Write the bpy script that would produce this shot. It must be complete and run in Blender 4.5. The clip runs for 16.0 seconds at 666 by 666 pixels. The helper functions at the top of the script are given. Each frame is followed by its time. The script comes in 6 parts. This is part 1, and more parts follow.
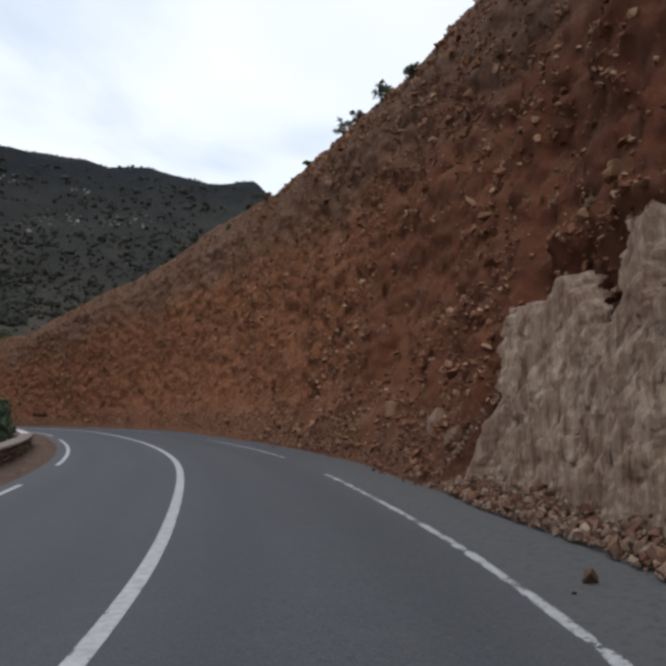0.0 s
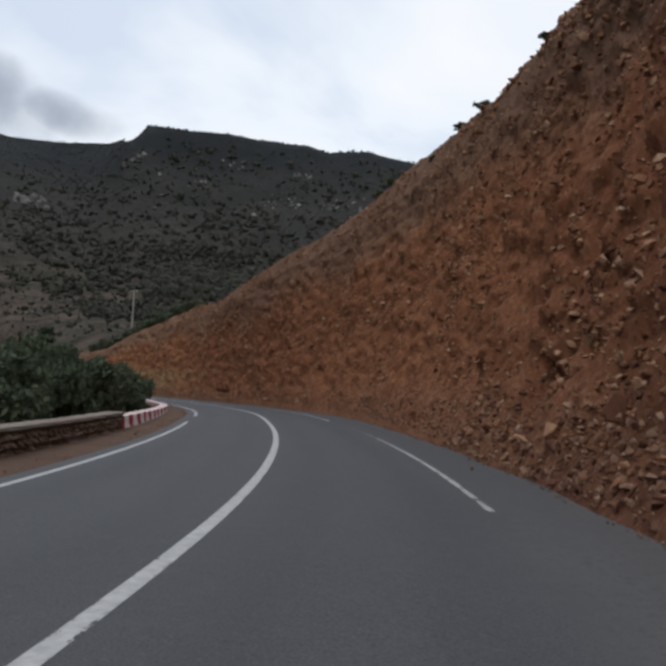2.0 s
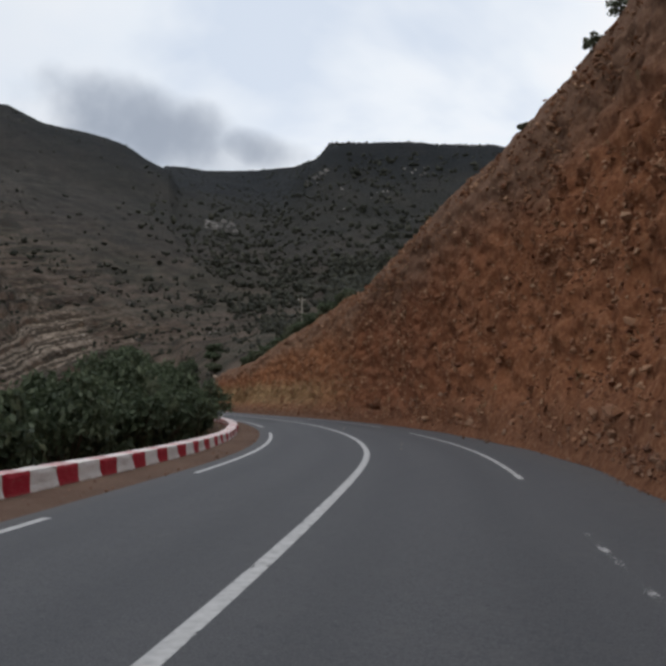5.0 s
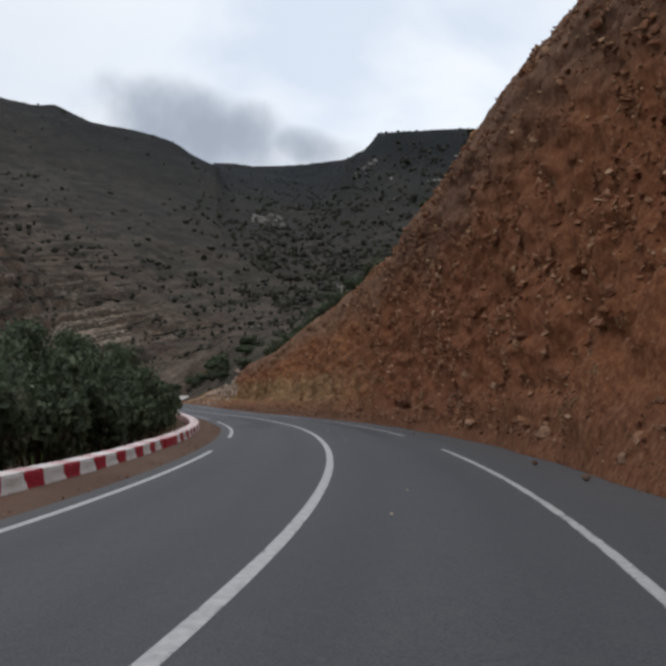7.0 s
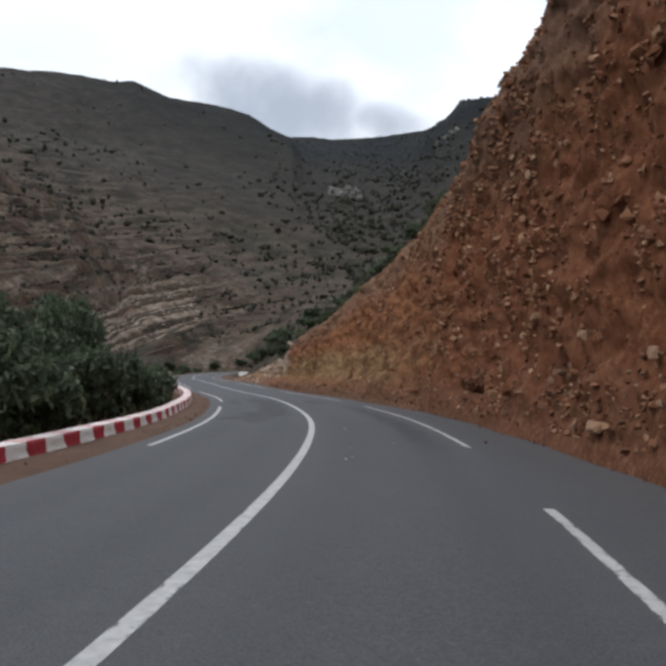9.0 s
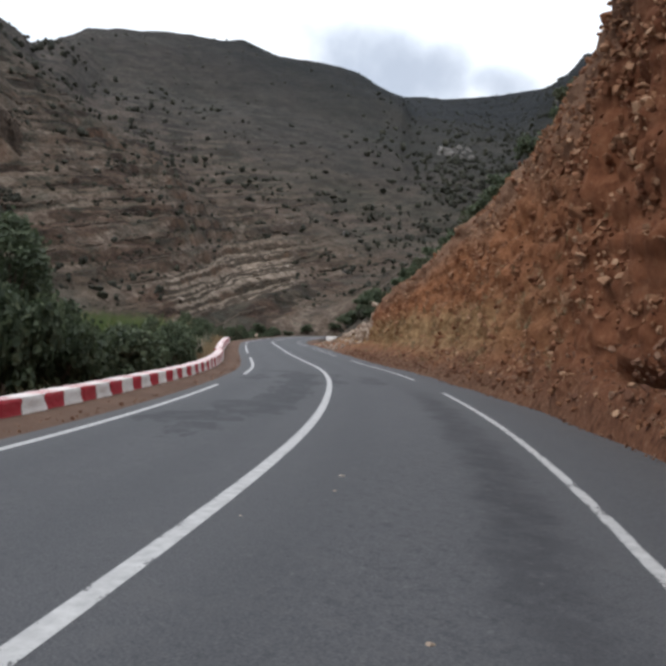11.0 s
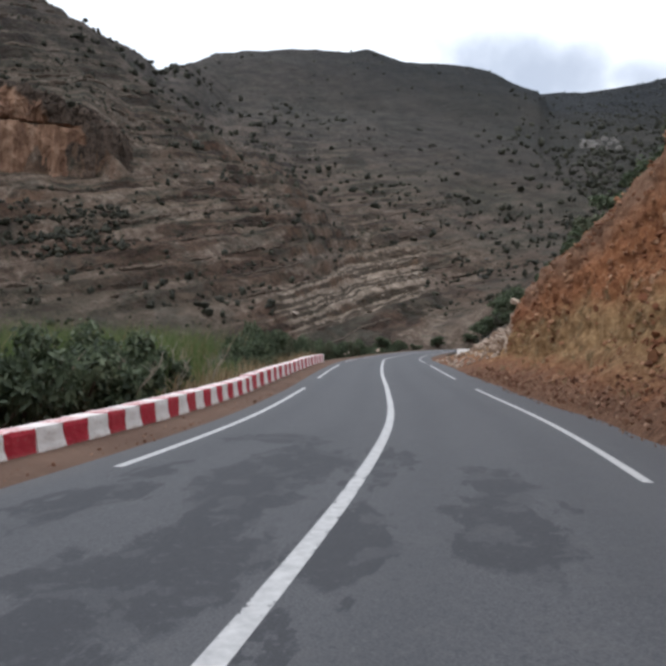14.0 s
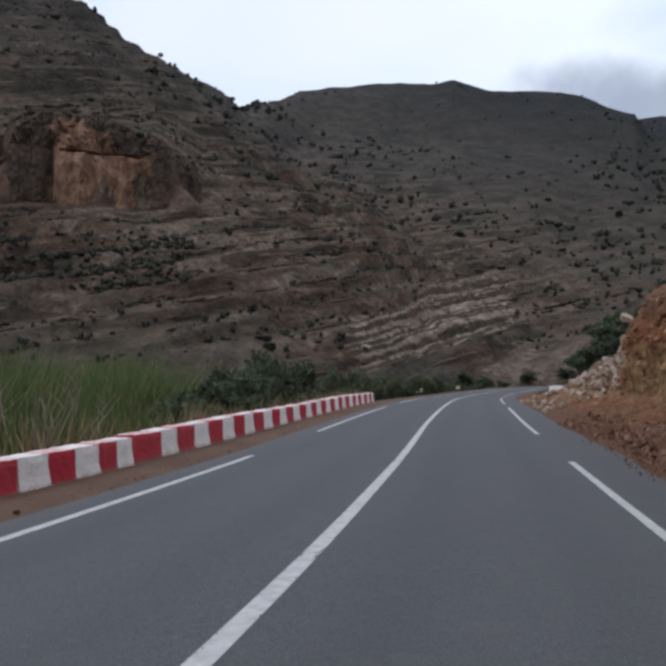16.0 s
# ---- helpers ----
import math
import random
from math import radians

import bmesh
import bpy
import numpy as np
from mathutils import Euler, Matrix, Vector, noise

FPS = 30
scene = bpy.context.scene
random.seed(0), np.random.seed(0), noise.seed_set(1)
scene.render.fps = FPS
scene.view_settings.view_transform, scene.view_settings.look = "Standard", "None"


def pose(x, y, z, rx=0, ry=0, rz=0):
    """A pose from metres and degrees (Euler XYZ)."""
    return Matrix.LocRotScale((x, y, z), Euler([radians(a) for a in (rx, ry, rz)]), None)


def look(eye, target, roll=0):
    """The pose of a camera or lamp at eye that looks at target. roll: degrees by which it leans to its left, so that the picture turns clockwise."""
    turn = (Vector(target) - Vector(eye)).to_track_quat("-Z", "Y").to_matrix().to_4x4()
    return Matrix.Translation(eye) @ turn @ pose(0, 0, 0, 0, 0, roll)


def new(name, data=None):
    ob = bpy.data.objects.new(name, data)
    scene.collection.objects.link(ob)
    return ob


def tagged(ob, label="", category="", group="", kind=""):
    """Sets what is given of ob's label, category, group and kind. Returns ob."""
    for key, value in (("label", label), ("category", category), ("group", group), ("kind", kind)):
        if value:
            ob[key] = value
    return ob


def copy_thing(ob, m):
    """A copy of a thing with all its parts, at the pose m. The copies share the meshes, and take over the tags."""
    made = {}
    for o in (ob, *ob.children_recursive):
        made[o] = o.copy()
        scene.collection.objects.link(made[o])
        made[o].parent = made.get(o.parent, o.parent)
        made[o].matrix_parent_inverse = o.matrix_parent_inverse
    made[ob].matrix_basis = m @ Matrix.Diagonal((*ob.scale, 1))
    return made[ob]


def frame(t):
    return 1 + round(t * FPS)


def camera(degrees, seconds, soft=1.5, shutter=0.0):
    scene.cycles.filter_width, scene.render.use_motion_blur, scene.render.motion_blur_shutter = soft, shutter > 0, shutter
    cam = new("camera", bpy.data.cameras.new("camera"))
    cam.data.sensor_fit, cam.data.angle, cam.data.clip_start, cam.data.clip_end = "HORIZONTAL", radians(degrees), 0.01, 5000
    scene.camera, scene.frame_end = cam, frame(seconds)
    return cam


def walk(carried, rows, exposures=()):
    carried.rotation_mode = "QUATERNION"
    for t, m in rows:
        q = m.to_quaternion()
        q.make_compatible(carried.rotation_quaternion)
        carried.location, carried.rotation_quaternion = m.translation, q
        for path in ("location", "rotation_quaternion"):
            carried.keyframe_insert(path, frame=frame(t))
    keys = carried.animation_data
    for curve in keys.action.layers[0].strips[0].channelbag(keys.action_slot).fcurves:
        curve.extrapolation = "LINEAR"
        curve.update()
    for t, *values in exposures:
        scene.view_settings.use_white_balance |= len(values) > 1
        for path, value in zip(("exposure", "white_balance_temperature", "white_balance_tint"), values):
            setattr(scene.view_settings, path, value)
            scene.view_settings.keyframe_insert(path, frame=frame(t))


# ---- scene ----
cam = camera(47.31, 16.0, soft=3.6)
PATH = [
    (0, (-0.165, 1.098, 1.438), (-0.377, 11.050, 2.397), -0.96),
    (0.5, (-0.180, 4.072, 1.420), (-1.139, 13.989, 2.282), -0.57),
    (1, (-0.398, 7.188, 1.413), (-2.157, 16.995, 2.264), -0.74),
    (1.5, (-0.755, 10.382, 1.386), (-3.298, 20.019, 2.203), 0.69),
    (2, (-1.216, 13.551, 1.369), (-4.189, 23.068, 2.132), 2.40),
    (2.5, (-1.834, 16.825, 1.402), (-5.531, 26.080, 2.226), 1.74),
    (3, (-2.623, 20.119, 1.380), (-6.663, 29.226, 2.237), 1.70),
    (3.5, (-3.572, 23.542, 1.377), (-7.980, 32.469, 2.312), -0.12),
    (4, (-4.607, 26.921, 1.369), (-9.201, 35.766, 2.180), -0.52),
    (4.5, (-5.860, 30.151, 1.401), (-10.839, 38.783, 2.236), 0.12),
    (7, (-12.347, 45.340, 1.407), (-18.232, 53.382, 2.241), -0.15),
    (7.5, (-13.707, 47.998, 1.403), (-19.844, 55.860, 2.120), 0.10),
    (8, (-15.120, 50.661, 1.409), (-21.530, 58.310, 2.050), 0.26),
    (10.5, (-23.556, 63.393, 1.396), (-30.869, 70.210, 1.603), 1.35),
    (11, (-25.371, 65.580, 1.385), (-33.060, 71.972, 1.451), 2.21),
    (11.5, (-27.312, 67.727, 1.401), (-35.317, 73.721, 1.409), 2.24),
    (12, (-29.314, 69.744, 1.401), (-37.592, 75.355, 1.403), 1.18),
    (12.5, (-31.353, 71.676, 1.380), (-39.766, 77.081, 1.454), -0.08),
    (13, (-33.607, 73.764, 1.394), (-42.167, 78.933, 1.478), -0.12),
    (13.5, (-36.125, 75.925, 1.398), (-44.803, 80.893, 1.510), 0.23),
    (14, (-38.681, 78.071, 1.403), (-47.408, 82.949, 1.627), 0.30),
    (14.5, (-41.152, 80.158, 1.423), (-50.145, 84.495, 1.981), -0.82),
    (15, (-43.549, 82.144, 1.426), (-52.803, 85.810, 2.379), -0.62),
    (15.5, (-45.839, 84.114, 1.429), (-55.097, 87.783, 2.336), -0.61),
    (16, (-48.202, 86.085, 1.407), (-57.426, 89.880, 2.117), 0.18),
]
walk(cam, [(t, look(eye, target, roll)) for t, eye, target, roll in PATH], exposures=[(0, -0.05, 6300, 10), (2.5, -0.17, 6450, 10), (4.5, -0.17, 6550, 10), (7, -0.1, 6500, 10), (8, 0.06, 6500, 10), (10.5, 0.45, 6500, 10), (12.5, 0.6, 6500, 10), (14, 0.56, 6400, 11), (14.7, 0.22, 6200, 12), (15.5, 0.0, 6150, 12), (16, 0.05, 6150, 12)])

# ---------------------------------------------------------------- sky and light
def sky_world():
    w = bpy.data.worlds.new("overcast_sky")
    w.use_nodes = True
    scene.world = w
    nt = w.node_tree
    nt.nodes.clear()
    N, L = nt.nodes.new, nt.links.new

    def math_(op, a, b=None, clamp=False):
        n = N("ShaderNodeMath")
        n.operation, n.use_clamp = op, clamp
        for k, v in enumerate((a, b)):
            if v is None:
                continue
            if isinstance(v, (int, float)):
                n.inputs[k].default_value = v
            else:
                L(v, n.inputs[k])
        return n.outputs[0]

    out, bg = N("ShaderNodeOutputWorld"), N("ShaderNodeBackground")
    co = N("ShaderNodeTexCoord")
    sep = N("ShaderNodeSeparateXYZ")
    L(co.outputs["Generated"], sep.inputs[0])
    up = math_("ADD", math_("MAXIMUM", sep.outputs[2], 0.0), 0.22)
    flat = N("ShaderNodeCombineXYZ")
    L(math_("DIVIDE", sep.outputs[0], up), flat.inputs[0])
    L(math_("DIVIDE", sep.outputs[1], up), flat.inputs[1])
    big = N("ShaderNodeTexNoise")
    big.inputs["Scale"].default_value = 1.35
    big.inputs["Detail"].default_value = 5.0
    big.inputs["Roughness"].default_value = 0.48
    big.inputs["Distortion"].default_value = 0.35
    L(flat.outputs[0], big.inputs["Vector"])
    ramp = N("ShaderNodeValToRGB")
    ramp.color_ramp.elements[0].position, ramp.color_ramp.elements[0].color = 0.38, (0.74, 0.82, 0.94, 1)
    ramp.color_ramp.elements[1].position, ramp.color_ramp.elements[1].color = 0.62, (1.05, 1.05, 1.06, 1)
    mid = ramp.color_ramp.elements.new(0.48)
    mid.color = (0.93, 0.98, 1.04, 1)
    L(big.outputs["Fac"], ramp.inputs[0])
    # two dark clouds that hang over the saddle of the ridge
    shade = None
    for az, el, wide, high, tilt in ((46.4, 19.4, 0.165, 0.062, 0.20), (38.1, 18.5, 0.08, 0.031, 0.12)):
        a, e = radians(az), radians(el)
        right = (math.cos(a), math.sin(a), 0.0)
        upward = (math.sin(a) * math.sin(e), -math.cos(a) * math.sin(e), math.cos(e))
        ahead = (-math.sin(a) * math.cos(e), math.cos(a) * math.cos(e), math.sin(e))
        dots = []
        for axis in (right, upward, ahead):
            d = N("ShaderNodeVectorMath")
            d.operation = "DOT_PRODUCT"
            L(co.outputs["Generated"], d.inputs[0])
            d.inputs[1].default_value = axis
            dots.append(d.outputs["Value"])
        wisp = N("ShaderNodeTexNoise")
        wisp.inputs["Scale"].default_value = 8.0
        wisp.inputs["Detail"].default_value = 5.0
        L(co.outputs["Generated"], wisp.inputs["Vector"])
        rise = math_("ADD", dots[1], math_("MULTIPLY", dots[0], tilt))
        r2 = math_("ADD", math_("POWER", math_("ABSOLUTE", math_("DIVIDE", dots[0], wide)), 2.0), math_("POWER", math_("ABSOLUTE", math_("DIVIDE", rise, high)), 2.0))
        r2 = math_("ADD", r2, math_("MULTIPLY", math_("SUBTRACT", wisp.outputs["Fac"], 0.5), 1.9))
        edge = N("ShaderNodeMapRange")
        edge.interpolation_type = "SMOOTHSTEP"
        edge.inputs[1].default_value, edge.inputs[2].default_value = 1.1, 0.0
        L(r2, edge.inputs[0])
        blob = math_("MULTIPLY", edge.outputs[0], math_("GREATER_THAN", dots[2], 0.0))
        shade = blob if shade is None else math_("MAXIMUM", shade, blob)
    soft = math_("MULTIPLY", shade, 1.0, True)
    dark = N("ShaderNodeMix")
    dark.data_type = "RGBA"
    L(soft, dark.inputs[0])
    L(ramp.outputs[0], dark.inputs[6])
    dark.inputs[7].default_value = (0.41, 0.45, 0.52, 1)
    sky = N("ShaderNodeTexSky")
    sky.sky_type, sky.sun_disc = "NISHITA", False
    sky.sun_elevation, sky.sun_rotation = radians(48), radians(150)
    thin = N("ShaderNodeMix")
    thin.data_type, thin.blend_type = "RGBA", "ADD"
    thin.inputs[0].default_value = 0.012
    L(dark.outputs[2], thin.inputs[6])
    L(sky.outputs[0], thin.inputs[7])
    # the overcast is a little thicker towards the head of the valley
    west = N("ShaderNodeVectorMath")
    west.operation = "DOT_PRODUCT"
    L(co.outputs["Generated"], west.inputs[0])
    west.inputs[1].default_value = (-1.0, 0.0, 0.0)
    thick = N("ShaderNodeMapRange")
    thick.interpolation_type = "SMOOTHSTEP"
    thick.inputs[1].default_value, thick.inputs[2].default_value = 0.52, 0.97
    L(west.outputs["Value"], thick.inputs[0])
    veil = N("ShaderNodeMix")
    veil.data_type, veil.blend_type = "RGBA", "MULTIPLY"
    L(thick.outputs[0], veil.inputs[0])
    L(thin.outputs[2], veil.inputs[6])
    veil.inputs[7].default_value = (0.76, 0.81, 0.87, 1)
    L(veil.outputs[2], bg.inputs[0])
    bg.inputs[1].default_value = 1.0
    L(bg.outputs[0], out.inputs[0])


sky_world()
sun = new("sun", bpy.data.lights.new("sun", "SUN"))
sun.data.energy, sun.data.angle, sun.data.color = 0.7, radians(25), (1.0, 0.97, 0.92)
sun.matrix_world = look((-60, -80, 120), (-40, 20, 0))


# ---------------------------------------------------------------- materials
class Mat:
    """A small builder of node materials."""

    def __init__(self, name, rough=0.9, spec=0.3):
        self.m = bpy.data.materials.new(name)
        self.m.use_nodes = True
        self.nt = self.m.node_tree
        self.b = self.nt.nodes["Principled BSDF"]
        self.b.inputs["Roughness"].default_value = rough
        self.b.inputs["Specular IOR Level"].default_value = spec
        co = self.nt.nodes.new("ShaderNodeTexCoord")
        self.obj, self.uv = co.outputs["Object"], co.outputs["UV"]
        self.gen = self.nt.nodes.new("ShaderNodeNewGeometry")
        self.info = self.nt.nodes.new("ShaderNodeObjectInfo")

    def link(self, a, b):
        self.nt.links.new(a, b)

    def scaled(self, vec, x, y, z, move=(0, 0, 0)):
        n = self.nt.nodes.new("ShaderNodeMapping")
        n.inputs["Scale"].default_value, n.inputs["Location"].default_value = (x, y, z), move
        self.link(vec, n.inputs[0])
        return n.outputs[0]

    def noise(self, scale, detail=4.0, vec=None, rough=0.6, distort=0.0):
        n = self.nt.nodes.new("ShaderNodeTexNoise")
        n.inputs["Scale"].default_value, n.inputs["Detail"].default_value = scale, detail
        n.inputs["Roughness"].default_value, n.inputs["Distortion"].default_value = rough, distort
        self.link(vec or self.obj, n.inputs["Vector"])
        return n.outputs["Fac"]

    def math(self, op, a, b=None, clamp=False):
        n = self.nt.nodes.new("ShaderNodeMath")
        n.operation, n.use_clamp = op, clamp
        for k, v in enumerate((a, b)):
            if isinstance(v, (int, float)):
                n.inputs[k].default_value = v
            elif v is not None:
                self.link(v, n.inputs[k])
        return n.outputs[0]

    def step(self, value, low, high):
        n = self.nt.nodes.new("ShaderNodeMapRange")
        n.interpolation_type = "SMOOTHSTEP"
        n.inputs[1].default_value, n.inputs[2].default_value = low, high
        self.link(value, n.inputs[0])
        return n.outputs[0]

    def ramp(self, fac, *stops):
        n = self.nt.nodes.new("ShaderNodeValToRGB")
        e = n.color_ramp.elements
        while len(e) < len(stops):
            e.new(0.5)
        for k, (p, c) in enumerate(stops):
            e[k].position, e[k].color = p, (*c, 1)
        self.link(fac, n.inputs[0])
        return n.outputs[0]

    def mix(self, fac, a, b, kind="MIX"):
        n = self.nt.nodes.new("ShaderNodeMix")
        n.data_type, n.blend_type = "RGBA", kind
        for k, v in ((0, fac), (6, a), (7, b)):
            if isinstance(v, (int, float)):
                n.inputs[k].default_value = v
            elif isinstance(v, tuple):
                n.inputs[k].default_value = (*v, 1)
            else:
                self.link(v, n.inputs[k])
        return n.outputs[2]

    def axis(self, vec, k):
        n = self.nt.nodes.new("ShaderNodeSeparateXYZ")
        self.link(vec, n.inputs[0])
        return n.outputs[k]

    def vector(self, x, y, z):
        n = self.nt.nodes.new("ShaderNodeCombineXYZ")
        for k, v in enumerate((x, y, z)):
            self.link(v, n.inputs[k])
        return n.outputs[0]

    def color(self, c):
        if isinstance(c, tuple):
            self.b.inputs["Base Color"].default_value = (*c, 1)
        else:
            self.link(c, self.b.inputs["Base Color"])
        return self

    def bump(self, height, strength=0.5, distance=0.02):
        n = self.nt.nodes.new("ShaderNodeBump")
        n.inputs["Strength"].default_value, n.inputs["Distance"].default_value = strength, distance
        self.link(height, n.inputs["Height"])
        self.link(n.outputs[0], self.b.inputs["Normal"])
        return self

    def alpha(self, a):
        self.link(a, self.b.inputs["Alpha"])
        return self

    @property
    def island(self):
        return self.gen.outputs["Random Per Island"]

    @property
    def random(self):
        return self.info.outputs["Random"]


def asphalt():
    k = Mat("asphalt", 0.78, 0.35)
    s, o = k.axis(k.uv, 0), k.axis(k.uv, 1)
    grain = k.noise(55.0, 4.0, None, 0.7)
    wide = k.noise(0.35, 4.0, k.scaled(k.uv, 0.35, 1.6, 1))
    mottle = k.noise(2.6, 5.0, None, 0.65)
    base = k.ramp(wide, (0.3, (0.058, 0.061, 0.069)), (0.7, (0.077, 0.080, 0.088)))
    base = k.mix(0.5, base, k.ramp(grain, (0.36, (0.035, 0.036, 0.041)), (0.65, (0.135, 0.136, 0.145))))
    base = k.mix(k.math("MULTIPLY", k.step(mottle, 0.5, 0.72), 0.4), base, (0.098, 0.098, 0.102))
    # wheel tracks, worn a little smoother and darker
    track = k.math("ABSOLUTE", k.math("SUBTRACT", k.math("ABSOLUTE", o), 1.55))
    track = k.math("ABSOLUTE", k.math("SUBTRACT", track, 0.75))
    base = k.mix(k.math("MULTIPLY", k.math("SUBTRACT", 1.0, k.step(track, 0.05, 0.5)), 0.22), base, (0.047, 0.050, 0.057))
    # damp patches with ragged edges, most of them on the inner lane (station, offset and half their size)
    blot = k.noise(0.8, 6.0, k.scaled(k.uv, 0.8, 1.5, 1, (3.1, 5.7, 0)), 0.62, 0.4)
    fray = k.noise(1.1, 6.0, k.scaled(k.uv, 0.7, 2.2, 1, (9.4, 1.2, 0)), 0.65, 0.3)
    ws = k.math("ADD", s, k.math("MULTIPLY", k.math("SUBTRACT", blot, 0.5), 3.4))
    wo = k.math("ADD", o, k.math("MULTIPLY", k.math("SUBTRACT", fray, 0.5), 1.7))
    damp = None
    for s0, o0, long, wide_ in ((84.8, -1.3, 1.5, 0.85), (82.6, -2.0, 0.8, 0.8), (80.9, -1.6, 0.7, 0.4), (88.6, -0.95, 4.4, 0.55), (92.9, -0.75, 1.2, 0.66), (94.6, -0.72, 0.8, 0.34), (97.0, -0.95, 2.3, 0.72),
                                (100.0, -1.5, 0.75, 0.8), (98.7, -1.0, 0.7, 0.45), (94.9, -2.35, 0.9, 0.42), (96.9, -2.35, 0.8, 0.26), (94.0, 0.22, 1.4, 0.3), (97.6, 0.2, 1.7, 0.24), (95.5, 1.5, 2.2, 0.42), (91.9, 0.27, 0.35, 0.2)):
        u, w = k.math("DIVIDE", k.math("SUBTRACT", ws, s0), long), k.math("DIVIDE", k.math("SUBTRACT", wo, o0), wide_)
        d = k.math("ADD", k.math("MULTIPLY", u, u), k.math("MULTIPLY", w, w))
        damp = d if damp is None else k.math("MINIMUM", damp, d)
    damp = k.math("SUBTRACT", 1.0, k.step(damp, 0.78, 1.18))
    dry = k.step(k.noise(1.5, 5.0, k.scaled(k.uv, 1.0, 1.3, 1, (4.0, 2.0, 0)), 0.6, 0.3), 0.53, 0.57)
    damp = k.math("MULTIPLY", damp, k.math("SUBTRACT", 1.0, k.math("MULTIPLY", dry, 0.55)))
    base = k.mix(k.math("MULTIPLY", damp, 0.66), base, (0.027, 0.029, 0.035))
    speck = k.noise(14.0, 5.0, None, 0.75)
    base = k.mix(k.math("MULTIPLY", k.step(speck, 0.57, 0.66), 0.5), base, (0.036, 0.038, 0.044))
    base = k.mix(k.math("MULTIPLY", k.math("SUBTRACT", 1.0, k.step(speck, 0.34, 0.42)), 0.4), base, (0.125, 0.126, 0.132))
    # a rough, darker streak along the outer edge on one stretch
    side = k.math("ADD", o, k.math("MULTIPLY", k.math("SUBTRACT", k.noise(0.9, 5.0, None, 0.65), 0.5), 0.9))
    streak = k.math("MULTIPLY", k.math("MULTIPLY", k.step(side, 2.0, 2.3), k.math("SUBTRACT", 1.0, k.step(side, 2.5, 2.95))), k.math("MULTIPLY", k.step(s, 70.0, 77.0), k.math("SUBTRACT", 1.0, k.step(s, 87.0, 93.0))))
    base = k.mix(k.math("MULTIPLY", streak, k.math("ADD", 0.32, k.math("MULTIPLY", k.step(mottle, 0.35, 0.6), 0.5))), base, (0.033, 0.034, 0.040))
    # coarse, ravelled surface on the outer lane
    ravel = k.math("MULTIPLY", k.math("MULTIPLY", k.step(side, 0.6, 1.2), k.math("SUBTRACT", 1.0, k.step(side, 2.8, 3.1))), k.math("MULTIPLY", k.step(s, 72.5, 74.5), k.math("SUBTRACT", 1.0, k.step(s, 80.0, 82.0))))
    shoulder = k.math("MULTIPLY", k.step(side, 2.7, 3.4), k.math("SUBTRACT", 1.0, k.step(s, 16.0, 28.0)))
    ravel = k.math("MAXIMUM", ravel, shoulder)
    crumb = k.noise(10.0, 6.0, None, 0.75)
    base = k.mix(k.math("MULTIPLY", shoulder, 0.5), base, (0.13, 0.125, 0.12))
    base = k.mix(k.math("MULTIPLY", ravel, k.math("MULTIPLY", k.step(crumb, 0.52, 0.64), 0.55)), base, (0.030, 0.031, 0.036))
    base = k.mix(k.math("MULTIPLY", ravel, k.math("MULTIPLY", k.math("SUBTRACT", 1.0, k.step(crumb, 0.34, 0.40)), 0.5)), base, (0.15, 0.15, 0.155))
    # dust that the lorries have carried on to the edges
    edge = k.math("MAXIMUM", k.math("MULTIPLY", k.step(o, 3.5, 5.0), 0.55), k.step(k.math("MULTIPLY", o, -1.0), 2.9, 4.1))
    dust = k.math("MULTIPLY", edge, k.step(k.noise(2.2, 5.0), 0.25, 0.75))
    base = k.mix(k.math("MULTIPLY", dust, 0.75), base, (0.128, 0.112, 0.100))
    coarse = k.noise(28.0, 4.0, None, 0.7)
    base = k.mix(k.math("MULTIPLY", edge, k.step(coarse, 0.52, 0.66)), base, (0.036, 0.034, 0.035))
    k.color(base)
    k.bump(k.math("ADD", grain, k.math("MULTIPLY", wide, 0.4)), 0.3, 0.006)
    return k.m


def line_paint(name, worn):
    k = Mat(name, 0.7, 0.3)
    k.color(k.ramp(k.noise(9.0, 5.0), (0.3, (0.36, 0.36, 0.365)), (0.7, (0.54, 0.54, 0.54))))
    chips = k.math("ADD", k.math("MULTIPLY", k.noise(30.0, 6.0, None, 0.75), 0.55), k.math("MULTIPLY", k.noise(2.3, 4.0, None, 0.6), 0.45))
    o = k.math("ABSOLUTE", k.axis(k.uv, 1))
    frayed = k.math("ADD", chips, k.math("MULTIPLY", k.step(o, 0.02, 0.075), -0.10))
    k.alpha(k.step(frayed, worn - 0.02, worn + 0.02))
    return k.m


def soil(name, dark, light, pebble, scale=1.0):
    k = Mat(name, 0.95, 0.15)
    a, b = k.noise(0.5 * scale, 6.0), k.noise(9.0 * scale, 6.0, None, 0.7)
    c = k.ramp(a, (0.3, dark), (0.7, light))
    c = k.mix(k.math("MULTIPLY", k.step(b, 0.55, 0.72), 0.6), c, pebble)
    k.color(c)
    k.bump(b, 0.6, 0.03)
    return k.m


